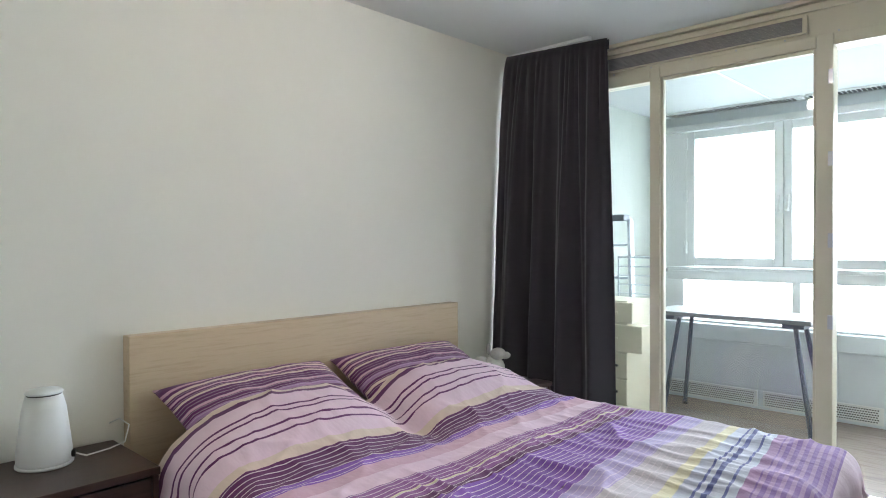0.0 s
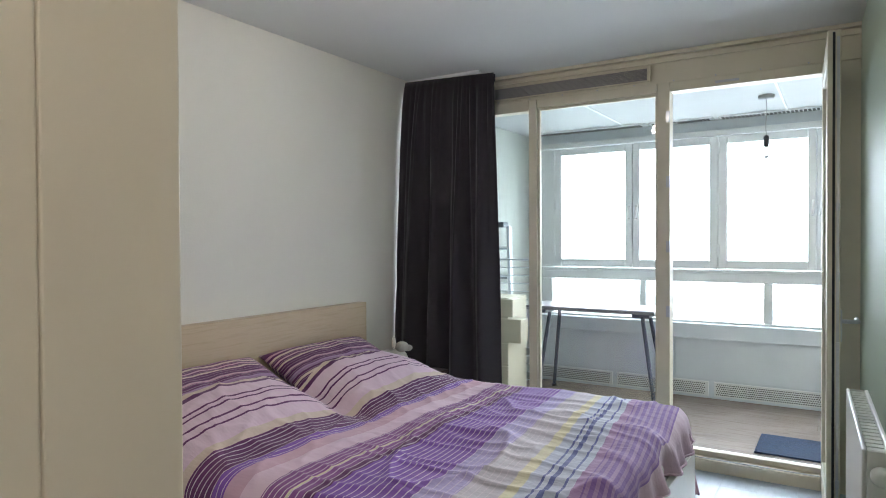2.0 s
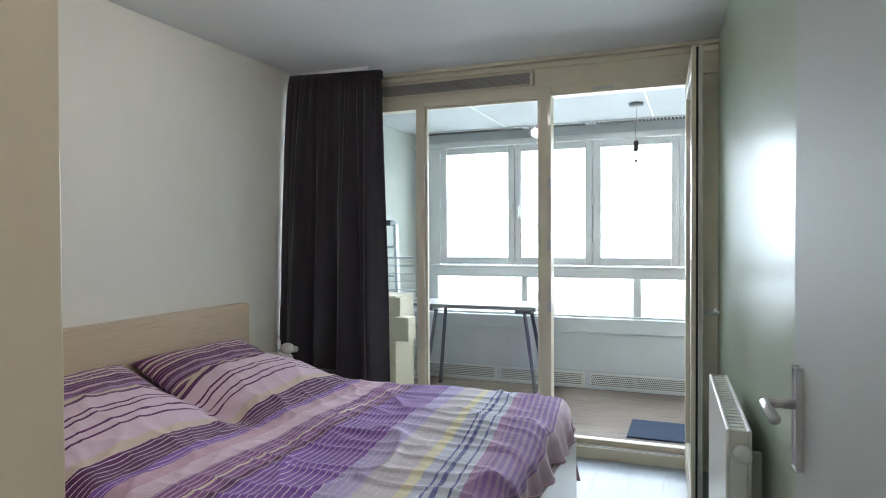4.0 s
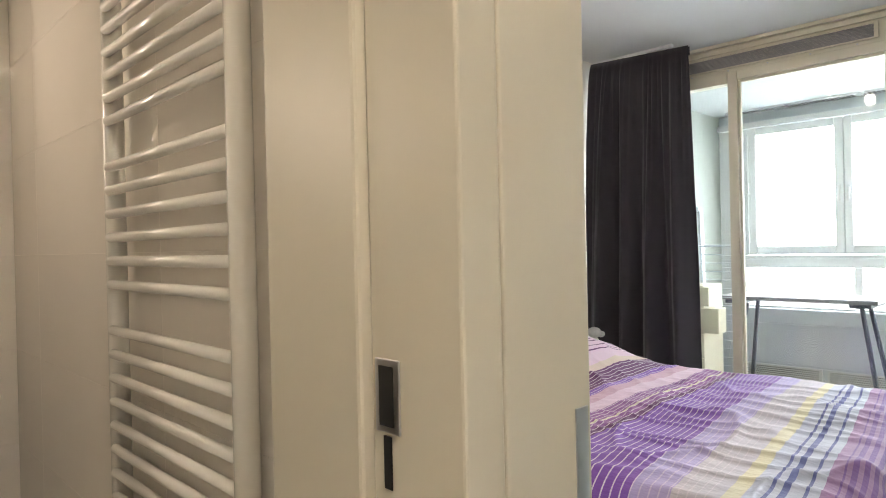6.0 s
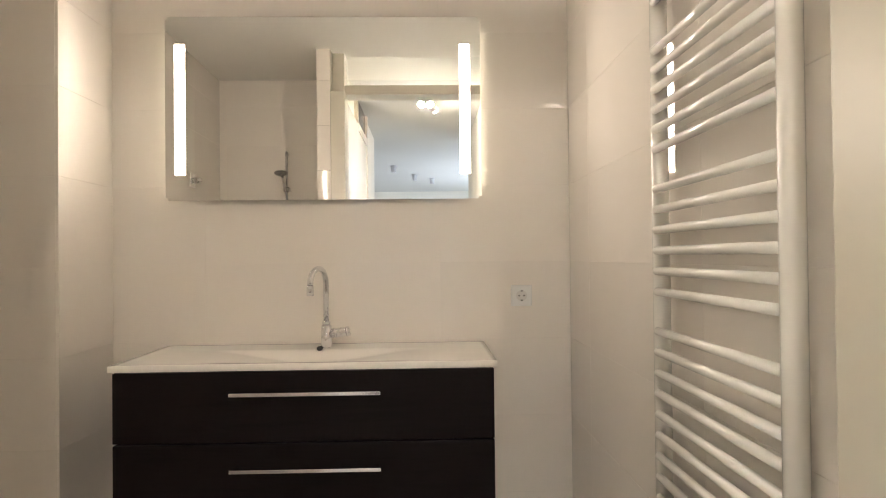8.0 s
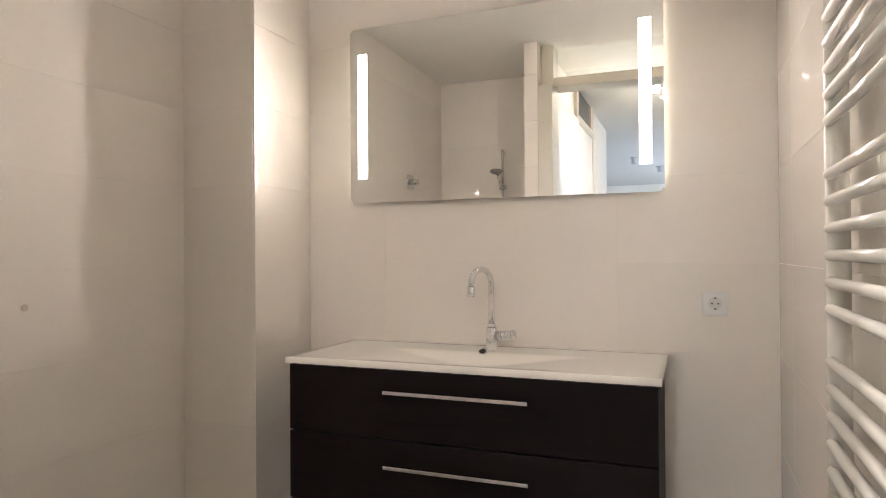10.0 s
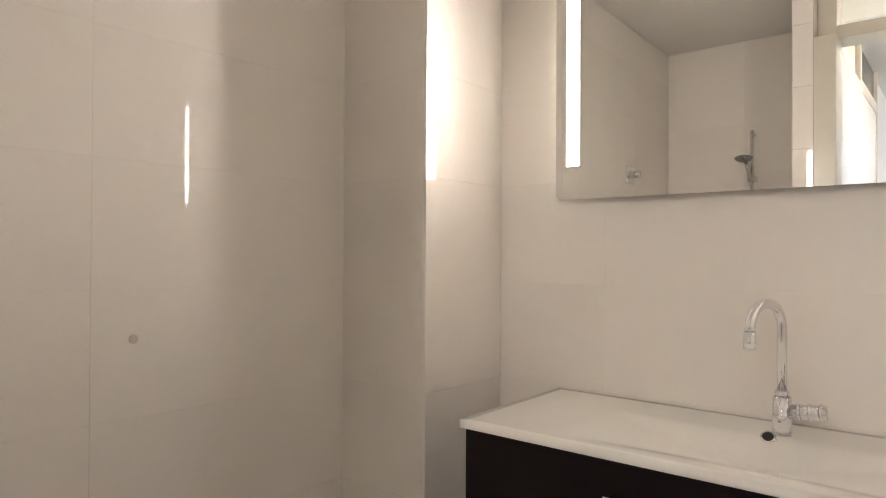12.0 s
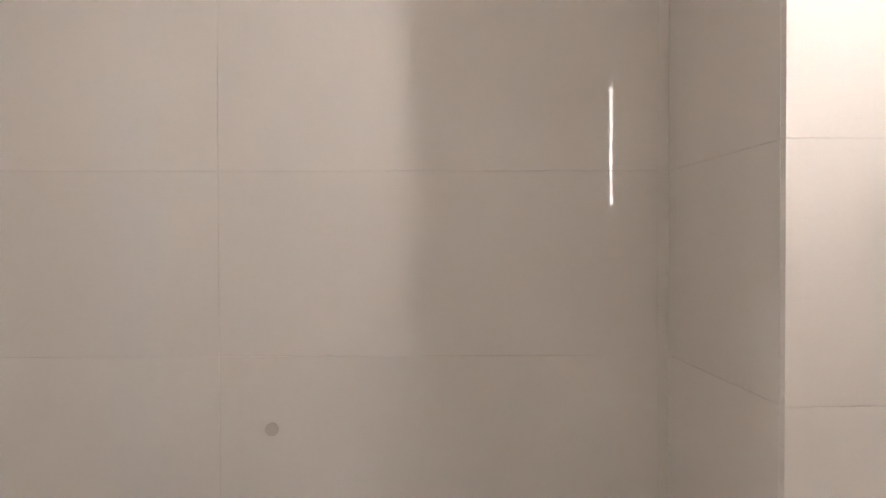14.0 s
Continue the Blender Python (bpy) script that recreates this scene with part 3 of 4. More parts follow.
names = bpy.data.objects
tiled(names["wall_bath_mirror"], (XM, -1.728, 0), 90, YN + 1.728, ZBF, ZB, 0.35)
tiled(names["wall_bath_north"], (XM + 0.001, YN, 0), 0, -0.306 - XM, ZBF, ZB, 0.30)
tiled(names["wall_bath_south"], (0.459, YB, 0), 180, 0.459 + 1.729, ZBF, ZB, 0.581)
tiled(names["wall_shower_east"], (0.46, -1.241, 0), -90, 0.818, ZBF, ZB, 0.40)
tiled(names["pipe_chase"], (-1.745, -1.728, 0), 180, 0.364, ZBF, ZB, 0.364)
tiled(names["pipe_chase"], (-1.745, YB + 0.001, 0), 90, 0.321, ZBF, ZB, 0.33)
tiled(names["wall_bath_door"], (-0.301, -1.150, 0), -90, 0.089, ZBF, ZB, 0.089)
# ---- bathroom things ----
VY0, VY1, VX, VZ = -1.518, -0.314, -1.629, 1.006
van = thing("vanity_unit", (XM, (VY0 + VY1) / 2, 0.45), "black-brown two-drawer vanity unit hung on the wall", "cabinet")
part("body", box(XM + 0.002, VX - 0.030, VY0 + 0.012, VY1 - 0.012, 0.42, 0.94, 0.002), DARK_FRONT, van)
for z0, z1, hz in ((0.764, 0.982, 0.918), (0.535, 0.758, 0.685), (0.42, 0.53, None)):
    dr = part("drawer_front", box(VX - 0.029, VX - 0.010, VY0 + 0.010, VY1 - 0.010, z0, z1, 0.002), DARK_FRONT, van)
    if hz:
        hd = part("handle", box(VX + 0.022, VX + 0.032, -1.140, -0.678, hz - 0.006, hz + 0.006, 0.002), CHROME, dr, "long chrome bar handle")
        for y in (-1.125, -0.693):
            part("handle_foot", box(VX - 0.0099, VX + 0.0219, y - 0.005, y + 0.005, hz - 0.004, hz + 0.004), CHROME, dr)
bm = bmesh.new()
# basin top with a shallow sunk bowl
NX, NY = 24, 60
grid = {}
for i in range(NX + 1):
    for j in range(NY + 1):
        x = XM + 0.003 + (VX - XM - 0.003) * i / NX
        y = VY0 + (VY1 - VY0) * j / NY
        u = min((x - XM - 0.16) / 0.15, (VX - 0.02 - x) / 0.15)
        v = min((y - VY0 - 0.22) / 0.36, (VY1 - 0.22 - y) / 0.36)
        d = max(0.0, min(1.0, min(u, v)))
        d = d * d * (3 - 2 * d)
        grid[i, j] = bm.verts.new((x, y, VZ - 0.024 * d))
for i in range(NX):
    for j in range(NY):
        bm.faces.new((grid[i, j], grid[i + 1, j], grid[i + 1, j + 1], grid[i, j + 1]))
edge = [(i, 0) for i in range(NX + 1)] + [(NX, j) for j in range(1, NY + 1)] + [(i, NY) for i in range(NX - 1, -1, -1)] + [(0, j) for j in range(NY - 1, 0, -1)]
low = [bm.verts.new((grid[k].co.x, grid[k].co.y, VZ - 0.019)) for k in edge]
for a in range(len(edge)):
    b = (a + 1) % len(edge)
    bm.faces.new((grid[edge[a]], grid[edge[b]], low[b], low[a]))
basin = tagged(part("washbasin", bm, CERAMIC, None, "", True), "white ceramic washbasin top with a shallow bowl on the vanity", "washbasin")
ov_at, ov_dir = Vector((XM + 0.182, -0.915, VZ + 0.003)), Vector((0.62, 0, 0.78))
part("overflow", rod(ov_at - ov_dir * 0.006, ov_at + ov_dir * 0.003, 0.0155, 24), CHROME, basin, "chrome overflow ring", True)
part("overflow_hole", rod(ov_at + ov_dir * 0.0032, ov_at + ov_dir * 0.0038, 0.0115, 20), BLACK, basin)

tap = thing("basin_tap", (XM + 0.125, -0.900, VZ), "chrome swan-neck basin mixer tap", "tap")
tx, ty = XM + 0.125, -0.900
part("base", rod((tx, ty, VZ), (tx, ty, VZ + 0.082), 0.0195, 28), CHROME, tap, "", True)
part("collar", rod((tx, ty, VZ + 0.0822), (tx, ty, VZ + 0.096), 0.015, 24), CHROME, tap, "", True)
arc = [(tx, ty, VZ + 0.096), (tx, ty, VZ + 0.235)]
for k in range(1, 13):
    a = math.pi * k / 12 * 1.02
    r = 0.055
    arc.append((tx + (r - r * math.cos(a)) * 1.05, ty - (r - r * math.cos(a)) * 0.34, VZ + 0.235 + r * math.sin(a)))
part("spout", tube(arc, 0.0105, 16), CHROME, tap, "", True)
e = Vector(arc[-1])
part("aerator", rod(e, e + Vector((0, 0, -0.035)), 0.0125, 20), CHROME, tap, "", True)
part("lever", rod((tx, ty + 0.015, VZ + 0.052), (tx, ty + 0.085, VZ + 0.060), 0.017, 20, 0.0155), CHROME, tap, "", True)

for dy in (0.030, 0.052, 0.074):
    part("lever_ring", rod((tx, ty + dy, VZ + 0.0538 + 0.114 * (dy - 0.03)), (tx, ty + dy + 0.006, VZ + 0.0545 + 0.114 * (dy - 0.03)), 0.0185, 20), CHROME, tap, "", True)

# mirror with two lit bars
mir = thing("bathroom_mirror", (XM, -0.917, 1.556), "frameless wall mirror with two lit side bars", "mirror")
own = box(XM + 0.026, XM + 0.031, -1.516, -0.318, 1.556, 2.255)
bmesh.ops.bevel(own, geom=[ed for ed in own.edges if abs((ed.verts[0].co - ed.verts[1].co).x) > 1e-4], offset=0.010, segments=5, affect="EDGES")
part("glass", own, MIRROR, mir)
part("backing", box(XM + 0.001, XM + 0.0255, -1.46, -0.374, 1.60, 2.21), WHITE_PLASTIC, mir)
for y0, y1 in ((-1.500, -1.470), (-0.364, -0.334)):
    part("back_light", box(XM + 0.012, XM + 0.024, y0, y1, 1.60, 2.21), BACK_GLOW, mir, "warm back light strip")
for y in (-1.461, -0.379):
    part("light_bar", box(XM + 0.0312, XM + 0.0318, y - 0.020, y + 0.020, 1.652, 2.150), BAR_GLOW, mir, "warm white lit bar")

# wall socket
so = thing("wall_socket", (XM, -0.165, 1.18), "white wall socket with round recess", "socket")
part("frame", box(XM + 0.0005, XM + 0.010, -0.206, -0.125, 1.140, 1.221, 0.003), WHITE_PLASTIC, so)
part("insert", rod((XM + 0.0101, -0.1655, 1.1805), (XM + 0.0125, -0.1655, 1.1805), 0.027, 28), WHITE_PLASTIC, so)
part("recess", rod((XM + 0.0126, -0.1655, 1.1805), (XM + 0.0130, -0.1655, 1.1805), 0.021, 28), plain("socket_plastic", (0.70, 0.69, 0.66), 0.4), so)
for dy in (-0.0095, 0.0095):
    part("pin_hole", rod((XM + 0.01305, -0.1655 + dy, 1.1805), (XM + 0.0134, -0.1655 + dy, 1.1805), 0.003, 10), BLACK, so)
for dz in (-0.018, 0.018):
    part("earth_clip", box(XM + 0.01305, XM + 0.0150, -0.169, -0.162, 1.1785 + dz, 1.1825 + dz), BLACK, so)

# towel radiator
tr = thing("towel_radiator", (-0.82, YN, 1.0), "white enamelled ladder towel radiator on the tiles", "radiator")
RY = -0.008
for x in (-1.062, -0.540):
    part("upright", rod((x, RY + 0.006, 0.45), (x, RY + 0.006, 2.15), 0.019, 20), ENAMEL, tr, "", True)
zs = [-0.026 + v for v in [1.188 - 0.0465 * k for k in range(15)] + [1.277 + 0.046 * k for k in range(6)] + [1.597 + 0.0445 * k for k in range(6)] + [1.93 + 0.0445 * k for k in range(4)]]
for z in zs:
    part("tube", rod((-1.052, RY - 0.008, z), (-0.550, RY - 0.008, z), 0.0095, 14), ENAMEL, tr, "", True)
for x in (-1.062, -0.540):
    for z in (0.62, 1.98):
        part("bracket", rod((x, RY + 0.02, z), (x, YN - 0.001, z), 0.010, 12), ENAMEL, tr)

# blanked pipe hole on the tiled wall
pg = part("wall_plug", rod((-1.109, YB + 0.0003, 1.200), (-1.109, YB + 0.004, 1.200), 0.0105, 20), plain("beige_plug", (0.64, 0.59, 0.51), 0.5))
tagged(pg, "small beige round plug in the tiled wall", "plug")

# shower on the far wall, seen in the mirror
sh = thing("shower_set", (0.46, -1.46, 1.9), "chrome hand shower on a riser rail with a mixer", "shower")
SX, SY = 0.46, -1.59
part("rail", rod((SX - 0.045, SY, 1.45), (SX - 0.045, SY, 2.24), 0.010, 14), CHROME, sh, "", True)
for z in (1.46, 2.22):
    part("rail_foot", rod((SX - 0.045, SY, z), (SX - 0.001, SY, z), 0.013, 14), CHROME, sh)
part("holder", box(SX - 0.085, SX - 0.028, SY - 0.02, SY + 0.03, 1.93, 1.965, 0.006), CHROME, sh)
part("hand_grip", rod((SX - 0.075, SY, 1.93), (SX - 0.12, SY - 0.02, 2.06), 0.012, 14), CHROME, sh, "", True)
part("shower_head", lathe([(0.012, -0.02), (0.03, -0.014), (0.05, 0.0), (0.05, 0.012), (0.03, 0.022)], (SX - 0.13, SY - 0.025, 2.06)), plain("grey_chrome", (0.4, 0.4, 0.4), 0.25, 1.0), sh, "", True)
part("hose", tube([(SX - 0.075, SY, 1.93), (SX - 0.09, SY + 0.03, 1.7), (SX - 0.07, SY + 0.05, 1.45), (SX - 0.05, SY + 0.02, 1.25)], 0.007, 8), STEEL, sh, "", True)
part("mixer", rod((SX - 0.05, SY - 0.13, 1.25), (SX - 0.05, SY + 0.13, 1.25), 0.022, 18), CHROME, sh, "", True)
sh.matrix_basis = pose(0, 0, -0.09) @ sh.matrix_basis
tl = thing("shower_tap", (-0.2, YB, 1.85), "small chrome tap on a square plate on the tiles", "tap")
part("plate", box(-0.33, -0.23, YB + 0.0005, YB + 0.008, 1.80, 1.90, 0.003), CHROME, tl)
part("knob", rod((-0.28, YB + 0.0082, 1.85), (-0.28, YB + 0.06, 1.85), 0.02, 18), CHROME, tl, "", True)

# ---- hall: ceiling spots ----
sl = thing("ceiling_spot_cluster", (0.98, -0.515, ZH), "white three-armed ceiling spotlight cluster", "ceiling light")
part("canopy", lathe([(0.06, -0.03), (0.062, -0.02), (0.062, -0.0005)], (0.98, -0.515, ZH)), WHITE_PLASTIC, sl, "", True)
for a in (40, 165, 200):
    d = Vector((math.cos(radians(a)), math.sin(radians(a)), 0))
    p0 = Vector((0.98, -0.515, ZH - 0.03))
    p1 = p0 + d * 0.09 + Vector((0, 0, -0.04))
    hd = part("spot_head", rod(p1 - d * 0.03 + Vector((0, 0, 0.03)), p1 + d * 0.03 + Vector((0, 0, -0.03)), 0.028, 16, 0.034), WHITE_PLASTIC, sl, "", True)
    part("arm", rod(p0, p1, 0.007, 8), WHITE_PLASTIC, sl)
    part("bulb", rod(p1 + d * 0.0305 + Vector((0, 0, -0.0305)), p1 + d * 0.044 + Vector((0, 0, -0.044)), 0.030, 16, 0.016), BULB_GLOW, hd, "lit bulb", True)
hd3 = thing("door_3", (1.35, -1.12, 0), "white painted hall door with a transom pane painted dark", "door", kind="structure")
part("frame", box(0.88, 0.94, -1.1195, -1.09, 0.0, 2.78, 0.003), FRAME_PAINT, hd3)
part("frame", box(1.76, 1.82, -1.1195, -1.09, 0.0, 2.78, 0.003), FRAME_PAINT, hd3)
part("leaf", box(0.941, 1.759, -1.1195, -1.098, 0.01, 2.42, 0.002), ENAMEL, hd3)
part("transom_bar", box(0.941, 1.759, -1.1195, -1.092, 2.421, 2.49, 0.002), FRAME_PAINT, hd3)
# opaque pane: the unlit space behind the transom is put into its colour
part("transom_pane", box(0.941, 1.759, -1.1195, -1.110, 2.491, 2.779), plain("painted_dark_transom", (0.05, 0.045, 0.04), 0.1), hd3, "transom pane with the darkness behind it painted on")
for x, y in ((6.3, -0.7), (5.2, -1.0), (6.8, -0.4)):
    dl = thing("ceiling_lamp", (x, y, ZH), "small dark ceiling lamp in the living room", "ceiling light", "living room lamps")
    part("mount", rod((x, y, ZH - 0.02), (x, y, ZH - 0.0005), 0.05, 16), STEEL, dl)
    part("head", rod((x, y, ZH - 0.10), (x, y, ZH - 0.0205), 0.035, 16), STEEL, dl)
# ---- bedroom things ----
# bed frame
HY0, HY1 = 1.093, 2.910
BX0, BX1 = XW + 0.065, -0.10
bed = thing("bed", (-1.1, 2.0, 0), "pale oak veneered double bed with a tall headboard", "bed")
part("headboard", box(XW + 0.003, XW + 0.065, HY0, HY1, 0.12, 0.992, 0.004), OAK, bed)
part("side_rail", box(BX0 + 0.001, BX1 - 0.03, HY0 + 0.09, HY0 + 0.12, 0.12, 0.38, 0.004), OAK, bed)
part("side_rail", box(BX0 + 0.001, BX1 - 0.03, HY1 - 0.12, HY1 - 0.09, 0.12, 0.38, 0.004), OAK, bed)
part("footboard", box(BX1 - 0.029, BX1, HY0 + 0.09, HY1 - 0.09, 0.02, 0.40, 0.004), ENAMEL, bed, "white footboard")
for x in (BX0 + 0.05, BX1 - 0.10):
    for y in (HY0 + 0.125, HY1 - 0.175):
        part("leg", box(x, x + 0.05, y, y + 0.05, 0.0, 0.12, 0.003), OAK, bed)
part("slat_base", box(BX0 + 0.02, BX1 - 0.035, HY0 + 0.125, HY1 - 0.125, 0.2, 0.26), OAK, bed)
mt = tagged(part("mattress", box(BX0 + 0.01, BX1 - 0.04, HY0 + 0.13, HY1 - 0.13, 0.262, 0.49, 0.05, 4), ENAMEL, None, "", True), "white mattress under the striped duvet", "mattress")
for ob in (bed, mt):
    stand(ob, 0, 0.06)


# ---- curtain ----
bm = bmesh.new()
NU, NZ = 260, 48
rows = []
for iz in range(NZ + 1):
    f = iz / NZ
    z = 0.02 + f * (2.56 - 0.02)
    drop = 1 - f
    row = []
    for iu in range(NU + 1):
        u = iu / NU
        x = XW + 0.012 + 0.66 * u * (1.0 + 0.06 * drop) - 0.01 * drop
        # fine gathers under the heading band fade into a few broad soft folds
        band = min(1.0, max(0.0, (2.50 - z) / 0.05))
        fine = band * (0.35 + 0.65 * math.exp(-drop * 5.0))
        broad = min(1.0, drop * 1.8)
        wu = u + 0.09 * noise.noise(Vector((u * 3.1, f * 0.9, 8.3)))
        small = math.sin(2 * math.pi * 19 * (u + 0.03 * noise.noise(Vector((u * 6, f * 1.2, 2.2))))) * (0.55 + 0.9 * noise.noise(Vector((u * 9, f * 2, 4.1))))
        mid = math.sin(2 * math.pi * 9.5 * wu + 2.0) * (0.5 + noise.noise(Vector((u * 5, f * 1.3, 6.6))))
        wide = math.sin(2 * math.pi * 4.1 * wu + 0.7) + 0.5 * noise.noise(Vector((u * 4, f * 1.7, 1.2)))
        y = 3.50 + 0.09 * u - 0.22 * drop ** 0.6 * (1 - u) + 0.010 * fine * small * f + 0.014 * band * mid * (0.3 + 0.7 * f) + 0.050 * broad * wide
        y += 0.006 * noise.noise(Vector((u * 12, f * 9, 1.7))) * band
        row.append(bm.verts.new((x, y, z)))
    rows.append(row)
for a, b in zip(rows, rows[1:]):
    for k in range(NU):
        bm.faces.new((a[k], a[k + 1], b[k + 1], b[k]))
m, nt, b = nodes_of("dark_curtain_cloth")
mp = mapping(nt)
nn = noise_tex(nt, mp.outputs["Vector"], 300, 2)
c = ramp(nt, nn.outputs["Fac"], [(0.3, (0.030, 0.026, 0.031)), (0.7, (0.054, 0.047, 0.055))])
nt.links.new(c.outputs["Color"], b.inputs["Base Color"])
b.inputs["Roughness"].default_value = 0.85
b.inputs["Sheen Weight"].default_value = 0.2
b.inputs["Specular IOR Level"].default_value = 0.2
bump(nt, b, nn.outputs["Fac"], 0.3, 0.001)
cur = tagged(part("curtain", bm, m, None, "", True), "charcoal grey gathered full-length curtain drawn aside", "curtain")
sol = cur.modifiers.new("thick", "SOLIDIFY")
sol.thickness = 0.003
part("heading_tape", box(XW + 0.012, XW + 0.675, 3.604, 3.607, 2.50, 2.555), m, cur)
tagged(part("curtain_rail", box(XW + 0.005, -1.60, 3.53, 3.56, ZC - 0.02, ZC - 0.0005, 0.002), WHITE_PLASTIC), "white ceiling curtain rail", "curtain rail")


# ---- nightstands ----
def nightstand(y0, y1, top, depth):
    n = thing("nightstand", (XW + depth / 2, (y0 + y1) / 2, 0), "dark brown wooden nightstand beside the bed", "nightstand", "nightstands")
    x1 = XW + 0.02 + depth
    part("top", box(XW + 0.02, x1, y0, y1, top - 0.025, top, 0.003), DARK_WOOD, n)
    part("side_panel", box(XW + 0.02, x1 - 0.01, y0 + 0.002, y0 + 0.022, 0.0, top - 0.0255, 0.002), DARK_WOOD, n)
    part("side_panel", box(XW + 0.02, x1 - 0.01, y1 - 0.022, y1 - 0.002, 0.0, top - 0.0255, 0.002), DARK_WOOD, n)
    part("back_panel", box(XW + 0.02, XW + 0.03, y0 + 0.0225, y1 - 0.0225, 0.05, top - 0.0255), DARK_WOOD, n)
    for z0, z1 in ((top - 0.21, top - 0.035), (top - 0.40, top - 0.215)):
        part("drawer_front", box(x1 - 0.03, x1 - 0.012, y0 + 0.025, y1 - 0.025, max(0.05, z0), z1, 0.002), DARK_WOOD, n)
    stand(n, 0, 0.06)


nightstand(0.50, 1.050, 0.610, 0.42)
nightstand(2.935, 3.34, 0.52, 0.40)

# white bedside humidifier
hx, hy, hz = -2.05, 0.770, 0.610
hm = thing("humidifier", (hx, hy, hz), "white tapered bedside humidifier with a flat lid", "humidifier")
part("body", lathe([(0.079, 0.010), (0.082, 0.018), (0.081, 0.05), (0.064, 0.19), (0.053, 0.232)], (hx, hy, hz), 40), WHITE_PLASTIC, hm, "", True)
part("base_ring", lathe([(0.081, 0.0), (0.085, 0.004), (0.085, 0.0095)], (hx, hy, hz), 40), WHITE_PLASTIC, hm, "", True)
part("seam", lathe([(0.051, 0.2325), (0.051, 0.2355)], (hx, hy, hz), 40), BLACK, hm)
part("lid", lathe([(0.054, 0.236), (0.056, 0.241), (0.050, 0.248), (0.01, 0.251)], (hx, hy, hz), 40), WHITE_PLASTIC, hm, "", True)
part("socket_cover", rod((hx + 0.040, hy + 0.070, hz + 0.030), (hx + 0.046, hy + 0.080, hz + 0.030), 0.012, 16), BLACK, hm, "dark cable inlet")
part("cable", tube([(hx + 0.046, hy + 0.080, hz + 0.030), (hx + 0.05, hy + 0.11, hz + 0.015), (hx + 0.0, hy + 0.20, hz + 0.006), (hx - 0.02, hy + 0.26, hz + 0.012), (hx - 0.06, hy + 0.29, hz + 0.06), (hx - 0.10, hy + 0.27, hz + 0.08), (hx - 0.115, hy + 0.24, hz + 0.065)], 0.0028, 8), WHITE_PLASTIC, hm, "thin white cable", True)

stand(hm, 0.0, 0.085)

# ceiling lamp over the bed
cl = thing("ceiling_bulb_lamp", (-1.03, 1.74, ZC), "plain lit bulb on a white ceiling rose", "ceiling light")
part("ceiling_rose", lathe([(0.045, -0.03), (0.055, -0.012), (0.055, -0.0005)], (-1.03, 1.74, ZC), 28), WHITE_PLASTIC, cl, "", True)
part("holder", rod((-1.03, 1.74, ZC - 0.065), (-1.03, 1.74, ZC - 0.0305), 0.02, 16), WHITE_PLASTIC, cl)
part("bulb", lathe([(0.014, -0.066), (0.03, -0.085), (0.042, -0.115), (0.036, -0.145), (0.012, -0.158)], (-1.03, 1.74, ZC), 24), ROOM_BULB, cl, "lit warm bulb", True)
# ---- bedding ----
PINK, PALE, CREAMY = (0.62, 0.37, 0.47), (0.76, 0.62, 0.70), (0.68, 0.54, 0.46)
PLUM, VIOLET, LILAC = (0.120, 0.016, 0.110), (0.22, 0.075, 0.42), (0.45, 0.36, 0.62)
YELLOW, ICE, BLUE, MAUVE = (0.74, 0.67, 0.47), (0.55, 0.56, 0.66), (0.12, 0.13, 0.36), (0.36, 0.20, 0.38)
ROSE, FADED, DUSK = (0.74, 0.54, 0.64), (0.60, 0.54, 0.58), (0.27, 0.08, 0.28)
# bands along the length of the duvet, in metres from its top hem
BANDS = [(0.0, CREAMY), (0.030, PLUM), (0.052, ROSE), (0.125, PLUM), (0.134, ROSE), (0.150, PLUM), (0.162, ROSE), (0.205, PLUM), (0.214, ROSE), (0.240, PLUM), (0.249, ROSE), (0.320, CREAMY),
         (0.365, PLUM), (0.495, VIOLET), (0.545, PINK), (0.62, ROSE), (0.71, DUSK), (0.795, YELLOW), (0.806, DUSK), (0.849, PLUM), (0.88, VIOLET),
         (1.12, LILAC), (1.22, FADED), (1.335, YELLOW), (1.380, ICE), (1.422, BLUE), (1.434, ICE), (1.452, BLUE), (1.461, ICE), (1.500, BLUE), (1.505, ICE), (1.535, MAUVE)]


